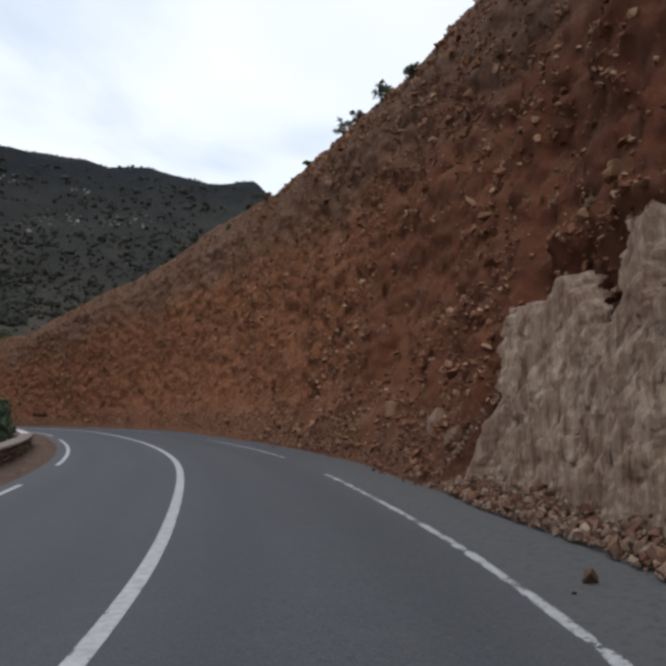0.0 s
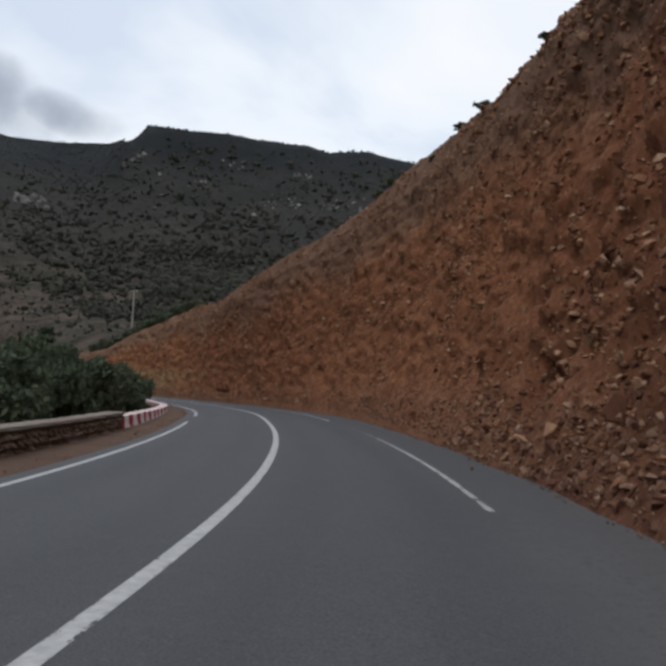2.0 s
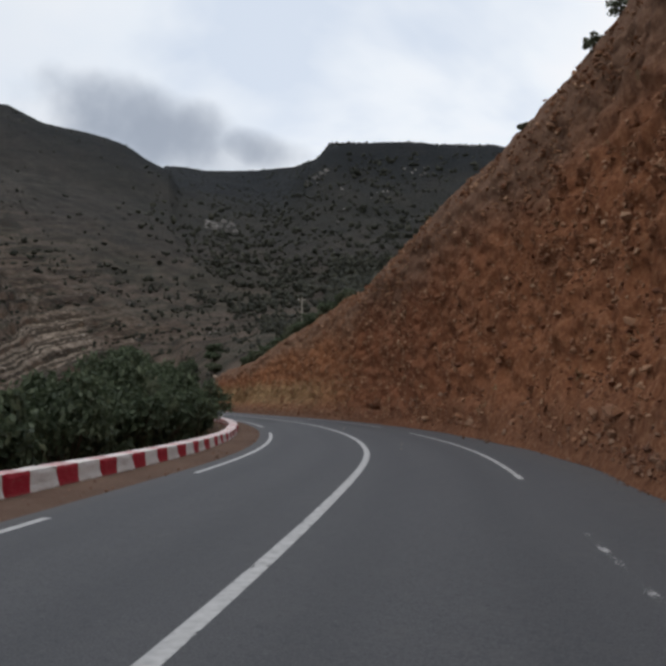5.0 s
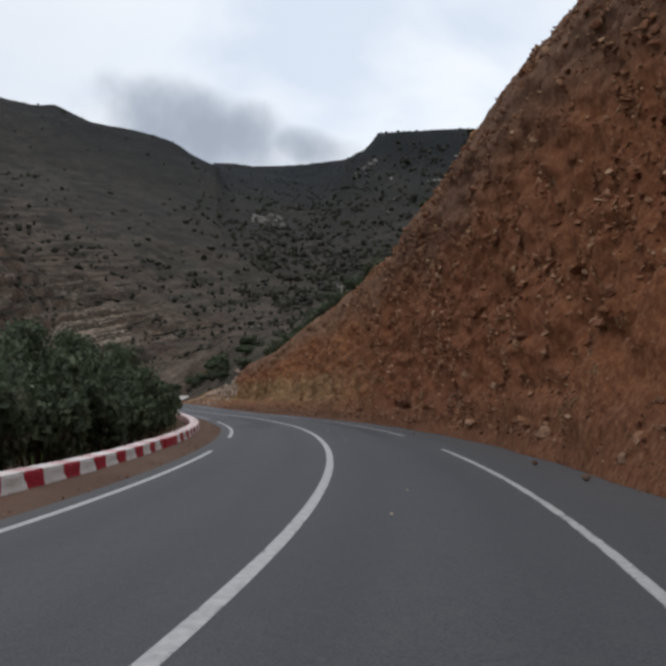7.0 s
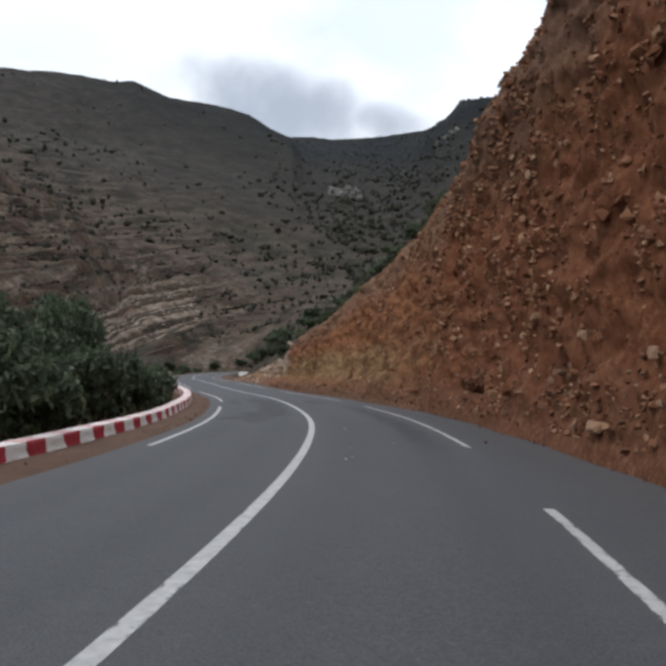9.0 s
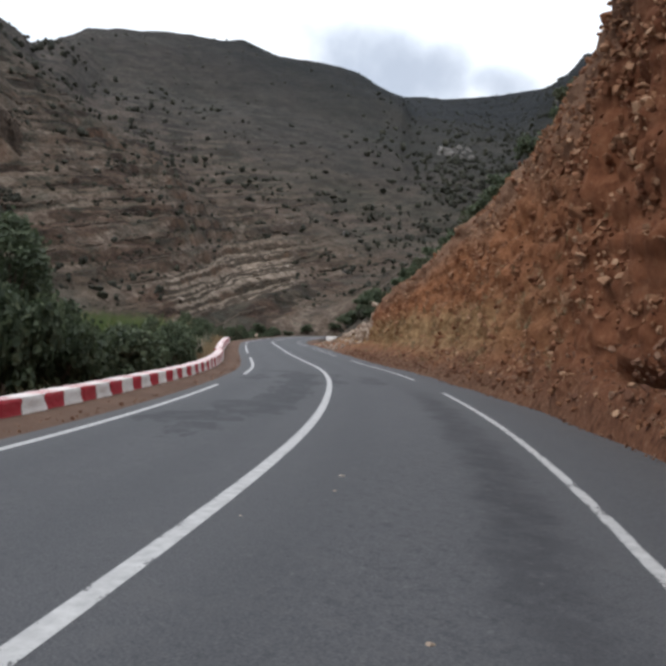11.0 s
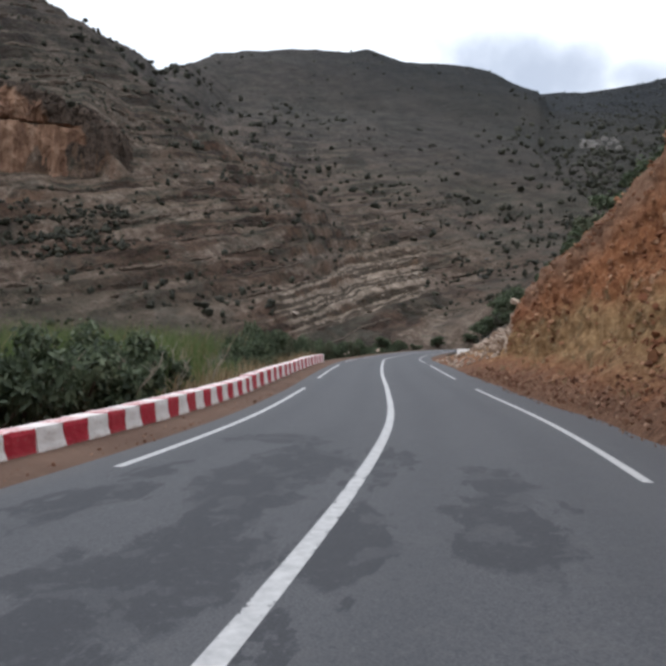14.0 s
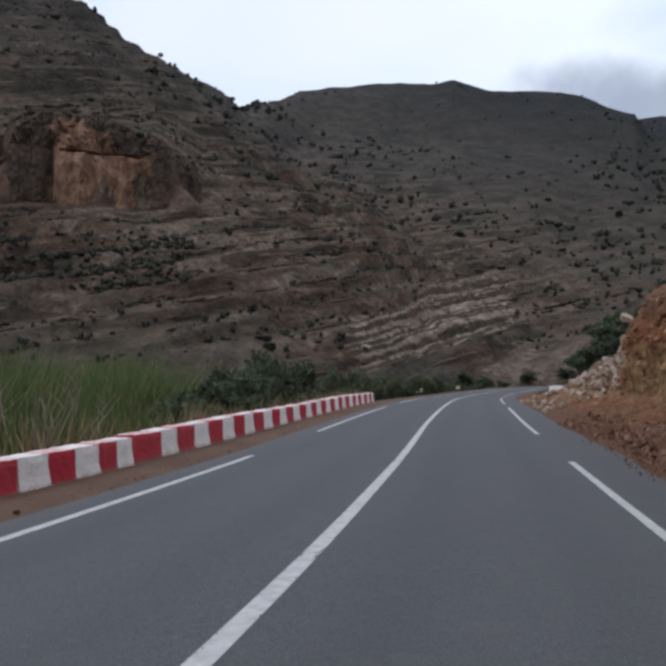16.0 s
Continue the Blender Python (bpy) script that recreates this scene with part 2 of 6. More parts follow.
def cut_soil():
    """Red earth of the cut: brown beds low down past the middle of it, grey-brown turf near the rim."""
    k = Mat("red_cut_earth", 0.95, 0.12)
    s, z, rel = k.axis(k.uv, 0), k.axis(k.obj, 2), k.axis(k.uv, 1)
    big, mid, fine = k.noise(0.22, 5.0), k.noise(1.3, 7.0, None, 0.7), k.noise(7.0, 8.0, k.scaled(k.obj, 1.0, 1.0, 0.7), 0.75)
    rill = k.noise(1.0, 5.0, k.scaled(k.obj, 1.5, 1.5, 0.28), 0.6)
    c = k.ramp(big, (0.28, (0.112, 0.038, 0.022)), (0.5, (0.165, 0.061, 0.034)), (0.72, (0.205, 0.086, 0.050)))
    c = k.mix(k.math("MULTIPLY", k.step(rill, 0.42, 0.66), 0.4), c, (0.175, 0.084, 0.051))
    c = k.mix(k.math("MULTIPLY", k.step(mid, 0.52, 0.68), 0.45), c, (0.165, 0.094, 0.064))
    c = k.mix(k.math("MULTIPLY", k.step(fine, 0.54, 0.72), 0.55), c, (0.275, 0.160, 0.104))
    # small dark spots painted for the shade in pits and crevices
    c = k.mix(k.math("MULTIPLY", k.math("SUBTRACT", 1.0, k.step(fine, 0.30, 0.42)), 0.5), c, (0.050, 0.020, 0.012))
    # further along, the earth turns from dark red to an orange tan
    tan = k.math("MULTIPLY", k.step(k.math("ADD", s, k.math("MULTIPLY", big, 16.0)), 20.0, 48.0), k.math("SUBTRACT", 0.82, k.math("MULTIPLY", k.step(s, 58.0, 80.0), 0.45)))
    c = k.mix(tan, c, k.ramp(fine, (0.32, (0.098, 0.035, 0.019)), (0.5, (0.245, 0.099, 0.047)), (0.68, (0.36, 0.185, 0.102))))
    c = k.mix(k.math("MULTIPLY", k.step(k.math("ADD", s, k.math("MULTIPLY", big, 12.0)), 84.0, 108.0), k.math("SUBTRACT", 0.6, k.math("MULTIPLY", k.step(s, 112.0, 130.0), 0.35))), c, k.ramp(fine, (0.32, (0.120, 0.048, 0.022)), (0.5, (0.255, 0.110, 0.050)), (0.68, (0.39, 0.205, 0.110))))
    wob = k.math("ADD", z, k.math("MULTIPLY", k.math("SUBTRACT", k.noise(0.7, 5.0), 0.5), 1.8))
    low = k.math("MULTIPLY", k.math("MULTIPLY", k.step(wob, 0.6, 1.3), k.math("SUBTRACT", 1.0, k.step(wob, 2.5, 3.5))), k.step(s, 84.0, 104.0))
    c = k.mix(k.math("MULTIPLY", low, 0.85), c, k.ramp(k.math("ADD", k.math("MULTIPLY", fine, 0.55), k.math("MULTIPLY", rill, 0.45)), (0.38, (0.084, 0.050, 0.025)), (0.5, (0.215, 0.136, 0.068)), (0.62, (0.39, 0.270, 0.150))))
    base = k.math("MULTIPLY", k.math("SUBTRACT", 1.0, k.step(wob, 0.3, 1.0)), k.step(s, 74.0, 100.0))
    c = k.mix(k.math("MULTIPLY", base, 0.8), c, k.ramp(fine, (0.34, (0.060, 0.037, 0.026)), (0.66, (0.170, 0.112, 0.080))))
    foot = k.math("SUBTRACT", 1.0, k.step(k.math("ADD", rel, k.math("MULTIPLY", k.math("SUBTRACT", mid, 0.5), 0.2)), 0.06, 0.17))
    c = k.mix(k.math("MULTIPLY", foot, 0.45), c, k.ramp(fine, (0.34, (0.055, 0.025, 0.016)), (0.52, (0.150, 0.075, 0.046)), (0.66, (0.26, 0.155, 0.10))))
    turf = k.step(k.math("ADD", rel, k.math("MULTIPLY", k.math("SUBTRACT", big, 0.5), 0.45)), 0.56, 0.84)
    c = k.mix(k.math("MULTIPLY", turf, 0.68), c, k.ramp(fine, (0.3, (0.088, 0.058, 0.044)), (0.7, (0.215, 0.148, 0.108))))
    k.color(c)
    k.bump(k.math("ADD", k.math("ADD", fine, k.math("MULTIPLY", mid, 0.6)), k.math("MULTIPLY", rill, 0.6)), 1.0, 0.08)
    return k.m


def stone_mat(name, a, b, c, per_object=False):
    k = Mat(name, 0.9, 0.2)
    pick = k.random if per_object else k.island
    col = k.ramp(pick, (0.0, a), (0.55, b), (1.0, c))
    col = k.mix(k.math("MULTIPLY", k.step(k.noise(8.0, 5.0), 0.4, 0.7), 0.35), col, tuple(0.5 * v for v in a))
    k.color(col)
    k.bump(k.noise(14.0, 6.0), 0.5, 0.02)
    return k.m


def wall_paint(name, light, worn):
    k = Mat(name, 0.75, 0.3)
    n, g = k.noise(5.0, 6.0), k.noise(26.0, 5.0)
    c = k.ramp(n, (0.3, tuple(v * 0.9 for v in light)), (0.65, light))
    low = k.math("SUBTRACT", 1.0, k.step(k.axis(k.obj, 2), 0.0, 0.13))
    c = k.mix(k.math("MULTIPLY", k.step(k.math("ADD", g, k.math("MULTIPLY", low, 0.26)), 0.58, 0.66), 0.85), c, worn)
    c = k.mix(k.math("MULTIPLY", k.random, 0.08), c, (0.35, 0.27, 0.2))
    # tops paler: chalky wear, and the sky's glare on them put into the colour
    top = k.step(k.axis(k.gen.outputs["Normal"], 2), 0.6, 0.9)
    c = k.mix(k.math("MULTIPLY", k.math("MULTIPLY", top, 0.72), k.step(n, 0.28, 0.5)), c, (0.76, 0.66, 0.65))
    k.color(c)
    k.bump(k.math("ADD", n, g), 0.35, 0.02)
    return k.m


def leaf_mat(name, a, b, c):
    k = Mat(name, 0.6, 0.3)
    col = k.ramp(k.island, (0.0, a), (0.6, b), (1.0, c))
    col = k.mix(k.math("MULTIPLY", k.random, 0.5), col, tuple(0.8 * v for v in b))
    clump = k.noise(1.5, 3.0, None, 0.6)
    col = k.mix(k.math("MULTIPLY", k.step(clump, 0.56, 0.68), 0.6), col, c)
    col = k.mix(k.math("MULTIPLY", k.math("SUBTRACT", 1.0, k.step(clump, 0.36, 0.48)), 0.55), col, a)
    k.color(col)
    thin, both = k.nt.nodes.new("ShaderNodeBsdfTranslucent"), k.nt.nodes.new("ShaderNodeMixShader")
    k.link(col, thin.inputs["Color"])
    both.inputs[0].default_value = 0.35
    k.link(k.b.outputs[0], both.inputs[1])
    k.link(thin.outputs[0], both.inputs[2])
    k.link(both.outputs[0], k.nt.nodes["Material Output"].inputs["Surface"])
    return k.m


def mountain():
    """Scrub slopes over bedded rock. The sheet carries the height in the beds (u) and how far they are bared (v)."""
    k = Mat("dry_mountain_scrub", 0.95, 0.1)
    x, y, z = (k.axis(k.obj, j) for j in range(3))
    q, bare = k.axis(k.uv, 0), k.axis(k.uv, 1)
    big, mid, fine = k.noise(0.014, 5.0), k.noise(0.075, 6.0, None, 0.65), k.noise(0.5, 6.0, None, 0.72)
    wide = k.noise(0.035, 4.0, None, 0.6)
    c = k.ramp(mid, (0.36, (0.040, 0.034, 0.028)), (0.5, (0.080, 0.063, 0.052)), (0.64, (0.134, 0.102, 0.080)))
    c = k.mix(k.math("MULTIPLY", k.step(big, 0.44, 0.58), 0.65), c, k.ramp(mid, (0.38, (0.032, 0.033, 0.024)), (0.62, (0.088, 0.080, 0.060))))
    # the beds: tan treads between broken fronts, dark with scrub and painted ledge shade
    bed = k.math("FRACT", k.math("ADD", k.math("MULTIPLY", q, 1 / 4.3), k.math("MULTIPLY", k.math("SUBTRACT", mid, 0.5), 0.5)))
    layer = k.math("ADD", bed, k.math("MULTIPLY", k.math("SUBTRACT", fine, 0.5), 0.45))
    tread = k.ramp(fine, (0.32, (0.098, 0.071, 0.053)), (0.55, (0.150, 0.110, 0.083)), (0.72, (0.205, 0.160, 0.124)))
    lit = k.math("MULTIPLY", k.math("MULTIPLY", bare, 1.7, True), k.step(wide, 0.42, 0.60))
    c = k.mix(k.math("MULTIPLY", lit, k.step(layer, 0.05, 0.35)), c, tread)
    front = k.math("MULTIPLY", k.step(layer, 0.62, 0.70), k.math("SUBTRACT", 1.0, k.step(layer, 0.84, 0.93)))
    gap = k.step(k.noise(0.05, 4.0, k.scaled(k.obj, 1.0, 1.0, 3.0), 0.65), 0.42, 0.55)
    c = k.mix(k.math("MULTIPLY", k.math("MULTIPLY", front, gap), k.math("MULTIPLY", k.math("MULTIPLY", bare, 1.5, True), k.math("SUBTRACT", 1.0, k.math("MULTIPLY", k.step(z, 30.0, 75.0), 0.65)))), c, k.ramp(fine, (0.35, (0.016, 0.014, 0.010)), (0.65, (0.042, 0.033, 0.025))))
    red = k.math("MULTIPLY", k.math("MULTIPLY", k.step(k.noise(0.03, 3.0), 0.48, 0.57), bare), k.math("MULTIPLY", k.math("SUBTRACT", 1.0, k.step(z, 26.0, 60.0)), 1.3), True)
    c = k.mix(red, c, k.ramp(fine, (0.35, (0.052, 0.031, 0.023)), (0.65, (0.118, 0.072, 0.052))))
    # the tan crag: thin pale slabs with soil and scrub between them
    slab = k.math("FRACT", k.math("ADD", k.math("MULTIPLY", q, 1 / 1.25), k.math("MULTIPLY", mid, 0.6)))
    slab = k.math("ADD", slab, k.math("MULTIPLY", k.math("SUBTRACT", fine, 0.5), 0.8))
    broken = k.step(k.noise(0.22, 4.0, None, 0.7), 0.34, 0.44)
    crag = k.step(bare, 0.62, 0.85)
    c = k.mix(k.math("MULTIPLY", crag, 0.9), c, k.ramp(fine, (0.3, (0.050, 0.040, 0.031)), (0.7, (0.098, 0.074, 0.056))))
    c = k.mix(k.math("MULTIPLY", k.math("MULTIPLY", crag, k.step(slab, 0.30, 0.50)), broken), c, k.ramp(fine, (0.3, (0.170, 0.128, 0.098)), (0.55, (0.32, 0.255, 0.202)), (0.72, (0.46, 0.39, 0.325))))
    # broken rock, soil, scrub and painted ledge shadow, drawn out along the beds
    along_bed = k.vector(x, y, k.math("MULTIPLY", q, 8.0))
    grain, clump = k.noise(0.055, 6.0, along_bed, 0.62), k.noise(0.11, 5.0, None, 0.7)
    share = k.math("ADD", 0.3, k.math("MULTIPLY", k.math("MULTIPLY", bare, 1.7, True), 0.7))
    share = k.math("MULTIPLY", share, k.math("SUBTRACT", 1.0, k.math("MULTIPLY", crag, 0.75)))
    c = k.mix(k.math("MULTIPLY", k.math("MULTIPLY", k.step(grain, 0.51, 0.59), share), 0.85), c, k.ramp(fine, (0.34, (0.085, 0.062, 0.048)), (0.5, (0.165, 0.125, 0.098)), (0.68, (0.29, 0.24, 0.195))))
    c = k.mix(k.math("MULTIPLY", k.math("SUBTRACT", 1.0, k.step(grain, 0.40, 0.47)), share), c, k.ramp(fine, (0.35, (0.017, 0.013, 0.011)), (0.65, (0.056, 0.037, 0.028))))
    c = k.mix(k.math("MULTIPLY", k.step(clump, 0.53, 0.62), k.math("SUBTRACT", 0.42, k.math("MULTIPLY", crag, 0.3))), c, k.ramp(fine, (0.35, (0.030, 0.032, 0.027)), (0.65, (0.080, 0.080, 0.066))))
    # higher up the slopes are greyer and more overgrown
    upper = k.step(k.math("ADD", z, k.math("MULTIPLY", k.math("SUBTRACT", wide, 0.5), 70.0)), 42.0, 105.0)
    c = k.mix(k.math("MULTIPLY", upper, 0.62), c, k.ramp(k.math("ADD", k.math("MULTIPLY", clump, 0.5), k.math("MULTIPLY", fine, 0.5)), (0.40, (0.098, 0.090, 0.083)), (0.48, (0.056, 0.056, 0.056)), (0.60, (0.024, 0.027, 0.029))))
    dots, chips = k.noise(0.85, 3.0, None, 0.6), k.noise(1.9, 3.0, None, 0.65)
    c = k.mix(k.math("MULTIPLY", k.step(k.math("ADD", dots, k.math("MULTIPLY", k.math("SUBTRACT", 0.5, mid), 0.5)), 0.54, 0.64), 0.5), c, k.ramp(chips, (0.35, (0.016, 0.018, 0.012)), (0.65, (0.040, 0.042, 0.026))))
    c = k.mix(k.math("MULTIPLY", k.step(chips, 0.62, 0.70), 0.35), c, (0.155, 0.122, 0.095))
    # bare steep faces are redder rock
    steep = k.math("SUBTRACT", 1.0, k.step(k.axis(k.gen.outputs["True Normal"], 2), 0.22, 0.5))
    streak = k.noise(1.0, 6.0, k.scaled(k.obj, 0.34, 0.34, 0.2), 0.72)
    steep = k.math("MULTIPLY", steep, k.math("SUBTRACT", 1.0, k.step(z, 58.0, 66.0)))
    c = k.mix(k.math("MULTIPLY", k.math("MULTIPLY", steep, 0.4), k.step(k.noise(0.13, 5.0, None, 0.65), 0.42, 0.54)), c, k.ramp(streak, (0.32, (0.070, 0.042, 0.030)), (0.5, (0.190, 0.104, 0.066)), (0.7, (0.30, 0.180, 0.118))))
    # the far plateau and saddle: dark green woods, haze blue painted on the crest
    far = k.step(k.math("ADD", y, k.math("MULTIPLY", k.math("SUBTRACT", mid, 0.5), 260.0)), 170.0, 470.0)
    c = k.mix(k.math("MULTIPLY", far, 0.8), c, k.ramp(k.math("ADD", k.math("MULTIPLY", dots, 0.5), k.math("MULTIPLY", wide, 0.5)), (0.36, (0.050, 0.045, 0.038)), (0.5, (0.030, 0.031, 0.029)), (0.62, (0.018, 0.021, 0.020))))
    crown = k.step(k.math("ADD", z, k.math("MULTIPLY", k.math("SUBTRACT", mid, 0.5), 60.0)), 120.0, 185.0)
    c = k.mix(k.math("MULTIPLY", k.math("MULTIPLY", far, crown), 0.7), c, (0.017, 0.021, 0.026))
    near = k.math("SUBTRACT", 1.0, k.step(z, -3.0, 3.0))
    c = k.mix(k.math("MULTIPLY", near, 0.6), c, k.ramp(fine, (0.35, (0.060, 0.046, 0.030)), (0.65, (0.130, 0.090, 0.062))))
    k.color(c)
    k.bump(k.math("ADD", k.math("ADD", fine, dots), layer), 1.0, 0.9)
    return k.m


ASPHALT = asphalt()
PAINT = line_paint("road_paint", 0.34)
PAINT_LIGHT = line_paint("road_paint_lightly_chipped", 0.415)
PAINT_CHIPPED = line_paint("road_paint_chipped", 0.465)
PAINT_WORN = line_paint("road_paint_worn", 0.53)
VERGE = soil("brown_verge_soil", (0.092, 0.056, 0.041), (0.138, 0.088, 0.064), (0.21, 0.145, 0.108))
CUT = cut_soil()
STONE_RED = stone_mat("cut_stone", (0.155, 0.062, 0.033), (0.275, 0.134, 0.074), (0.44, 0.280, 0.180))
STONE_FOOT = stone_mat("fallen_stone", (0.105, 0.047, 0.030), (0.185, 0.095, 0.060), (0.32, 0.205, 0.142))
STONE_PIECE = stone_mat("loose_cut_stone", (0.15, 0.066, 0.040), (0.235, 0.115, 0.068), (0.33, 0.20, 0.13), True)
STONE_PALE = stone_mat("pale_limestone", (0.34, 0.26, 0.20), (0.50, 0.41, 0.33), (0.62, 0.55, 0.47), True)
MASONRY = stone_mat("wall_masonry_stone", (0.10, 0.062, 0.043), (0.165, 0.108, 0.077), (0.25, 0.18, 0.135), True)
MORTAR = soil("wall_mortar", (0.12, 0.085, 0.065), (0.18, 0.135, 0.105), (0.24, 0.19, 0.15), 3.0)
COPING = soil("concrete_coping", (0.20, 0.165, 0.14), (0.31, 0.265, 0.23), (0.38, 0.33, 0.29), 3.0)
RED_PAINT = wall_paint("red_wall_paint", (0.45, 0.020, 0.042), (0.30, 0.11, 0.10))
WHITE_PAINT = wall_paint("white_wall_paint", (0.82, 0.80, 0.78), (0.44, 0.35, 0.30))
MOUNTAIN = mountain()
SHRUB = leaf_mat("far_scrub", (0.022, 0.024, 0.016), (0.042, 0.043, 0.029), (0.080, 0.076, 0.052))
LEAF = leaf_mat("dark_bush_leaf", (0.034, 0.049, 0.028), (0.076, 0.102, 0.055), (0.175, 0.205, 0.125))
LEAF_PALE = leaf_mat("grey_green_leaf", (0.05, 0.065, 0.035), (0.11, 0.125, 0.075), (0.20, 0.20, 0.14))
REED = leaf_mat("green_reed", (0.056, 0.096, 0.028), (0.110, 0.158, 0.050), (0.21, 0.225, 0.10))
STRAW = leaf_mat("dry_straw", (0.16, 0.115, 0.06), (0.27, 0.20, 0.115), (0.40, 0.32, 0.20))
TWIG = soil("bark", (0.05, 0.038, 0.028), (0.10, 0.078, 0.06), (0.16, 0.13, 0.10), 6.0)
TWIG_PALE = soil("bleached_twig", (0.22, 0.19, 0.15), (0.33, 0.29, 0.23), (0.42, 0.38, 0.31), 6.0)
POLE = soil("weathered_pole_wood", (0.26, 0.24, 0.20), (0.38, 0.35, 0.30), (0.3, 0.27, 0.23), 4.0)


# ---------------------------------------------------------------- the line of the road
KNOTS = np.array([(-9.67, -39.93), (-5.37, -27.95), (-2.57, -13.98), (-1.62, -2.99), (-1.67, 4.29), (-2.47, 10.78), (-4.77, 21.25), (-8.17, 31.39),
                  (-12.67, 41.92), (-17.67, 51.85), (-24.26, 61.33), (-32.29, 70.51), (-40.45, 77.99), (-49.7, 85.27), (-59.34, 91.64),
                  (-70.88, 98.89), (-83.89, 107.36), (-97.89, 116.75), (-111.89, 127.13), (-125.89, 139.11), (-136.5, 151.0), (-141.5, 160.5), (-140.0, 169.5), (-133.0, 176.0)], float)


def road_line():
    pts = []
    for i in range(len(KNOTS) - 1):
        a, b, c, d = (KNOTS[min(max(i + k, 0), len(KNOTS) - 1)] for k in (-1, 0, 1, 2))
        for j in range(24):
            t = j / 24
            pts.append(0.5 * (2 * b + (c - a) * t + (2 * a - 5 * b + 4 * c - d) * t * t + (3 * b - a - 3 * c + d) * t ** 3))
    pts = np.array(pts + [KNOTS[-1]])
    run = np.r_[0, np.cumsum(np.hypot(*np.diff(pts, axis=0).T))]
    zero = np.interp(0, pts[:, 1], run)
    s = np.arange(0, run[-1], 0.5)
    x, y = np.interp(s, run, pts[:, 0]), np.interp(s, run, pts[:, 1])
    for _ in range(6):
        x[1:-1] = (x[:-2] + 2 * x[1:-1] + x[2:]) / 4
        y[1:-1] = (y[:-2] + 2 * y[1:-1] + y[2:]) / 4
    tx, ty = np.gradient(x), np.gradient(y)
    n = np.hypot(tx, ty)
    return s - zero, x, y, tx / n, ty / n


RS, RX, RY, RTX, RTY = road_line()


def at(s, o):
    """The place o metres to the right of the middle of the road, s metres along it."""
    x, y = np.interp(s, RS, RX), np.interp(s, RS, RY)
    a, b = np.interp(s, RS, RTX), np.interp(s, RS, RTY)
    return x + b * o, y - a * o


def heading(s):
    return math.degrees(math.atan2(np.interp(s, RS, RTY), np.interp(s, RS, RTX)))


CLIMB_S = np.arange(-60, 260, 1.0)
CLIMB_Z = np.interp(CLIMB_S, [106, 115, 122, 128, 134, 140, 146, 155, 170, 185, 200, 215, 233], [0, 0.05, 0.15, 0.26, 0.36, 0.44, 0.5, 0.54, 0.58, 0.72, 1.0, 1.4, 1.9])
for _ in range(30):
    CLIMB_Z[1:-1] = (CLIMB_Z[:-2] + 2 * CLIMB_Z[1:-1] + CLIMB_Z[2:]) / 4


def road_z(s):
    """The road lies flat, and climbs a little past the wall's last gap."""
    return np.interp(s, CLIMB_S, CLIMB_Z)


def along(x, y):
    """Station and offset of places, for arrays of x and y."""
    s, o = np.empty(len(x)), np.empty(len(x))
    for i in range(0, len(x), 4000):
        px, py = x[i:i + 4000], y[i:i + 4000]
        k = np.argmin((px[:, None] - RX) ** 2 + (py[:, None] - RY) ** 2, 1)
        dx, dy = px - RX[k], py - RY[k]
        s[i:i + 4000], o[i:i + 4000] = RS[k] + dx * RTX[k] + dy * RTY[k], dx * RTY[k] - dy * RTX[k]
    return s, o


# ---------------------------------------------------------------- builders
def mesh_of(name, verts, faces, material, uv=None, smooth=False):
    me = bpy.data.meshes.new(name)
    me.from_pydata([tuple(v) for v in verts], [], [tuple(f) for f in faces])
    me.materials.append(material)
    if uv is not None:
        layer = me.uv_layers.new(name="UVMap")
        index = np.empty(len(me.loops), np.int32)
        me.loops.foreach_get("vertex_index", index)
        layer.data.foreach_set("uv", np.asarray(uv, np.float32)[index].ravel())
    if smooth:
        me.polygons.foreach_set("use_smooth", np.ones(len(me.polygons), bool))
    me.update()
    return me


def grid_faces(rows, cols, wrap=False):
    i, j = np.meshgrid(np.arange(rows - 1), np.arange(cols if wrap else cols - 1), indexing="ij")
    n = (j + 1) % cols
    return np.stack([i * cols + j, i * cols + n, (i + 1) * cols + n, (i + 1) * cols + j], -1).reshape(-1, 4)


def part(name, bm, material, parent, label=""):
    """Links a bmesh, or a mesh, as one part of a thing."""
    if isinstance(bm, bmesh.types.BMesh):
        me = bpy.data.meshes.new(name)
        bm.to_mesh(me)
        bm.free()
        me.materials.append(material)
    else:
        me = bm
    ob = new(name, me)
    ob.parent = parent
    return tagged(ob, label) if label else ob


def strip(name, s0, s1, offsets, heights, material, step=0.5, lift=0.0):
    """A band along the road, from its offsets and heights above the road."""
    n = max(2, int(round((s1 - s0) / step)) + 1)
    s = np.linspace(s0, s1, n)
    verts, uv = [], []
    for o, h in zip(offsets, heights):
        x, y = at(s, o)
        verts.append(np.stack([x, y, road_z(s) + h + lift], -1))
        uv.append(np.stack([s, np.full(n, o)], -1))
    verts, uv = np.concatenate(verts), np.concatenate(uv)
    return mesh_of(name, verts, grid_faces(len(offsets), n)[:, ::-1], material, uv)


def fbm(x, y, z, octaves=4):
    return np.array([noise.fractal((a, b, c), 1.0, 2.0, octaves) for a, b, c in zip(x, y, z)])


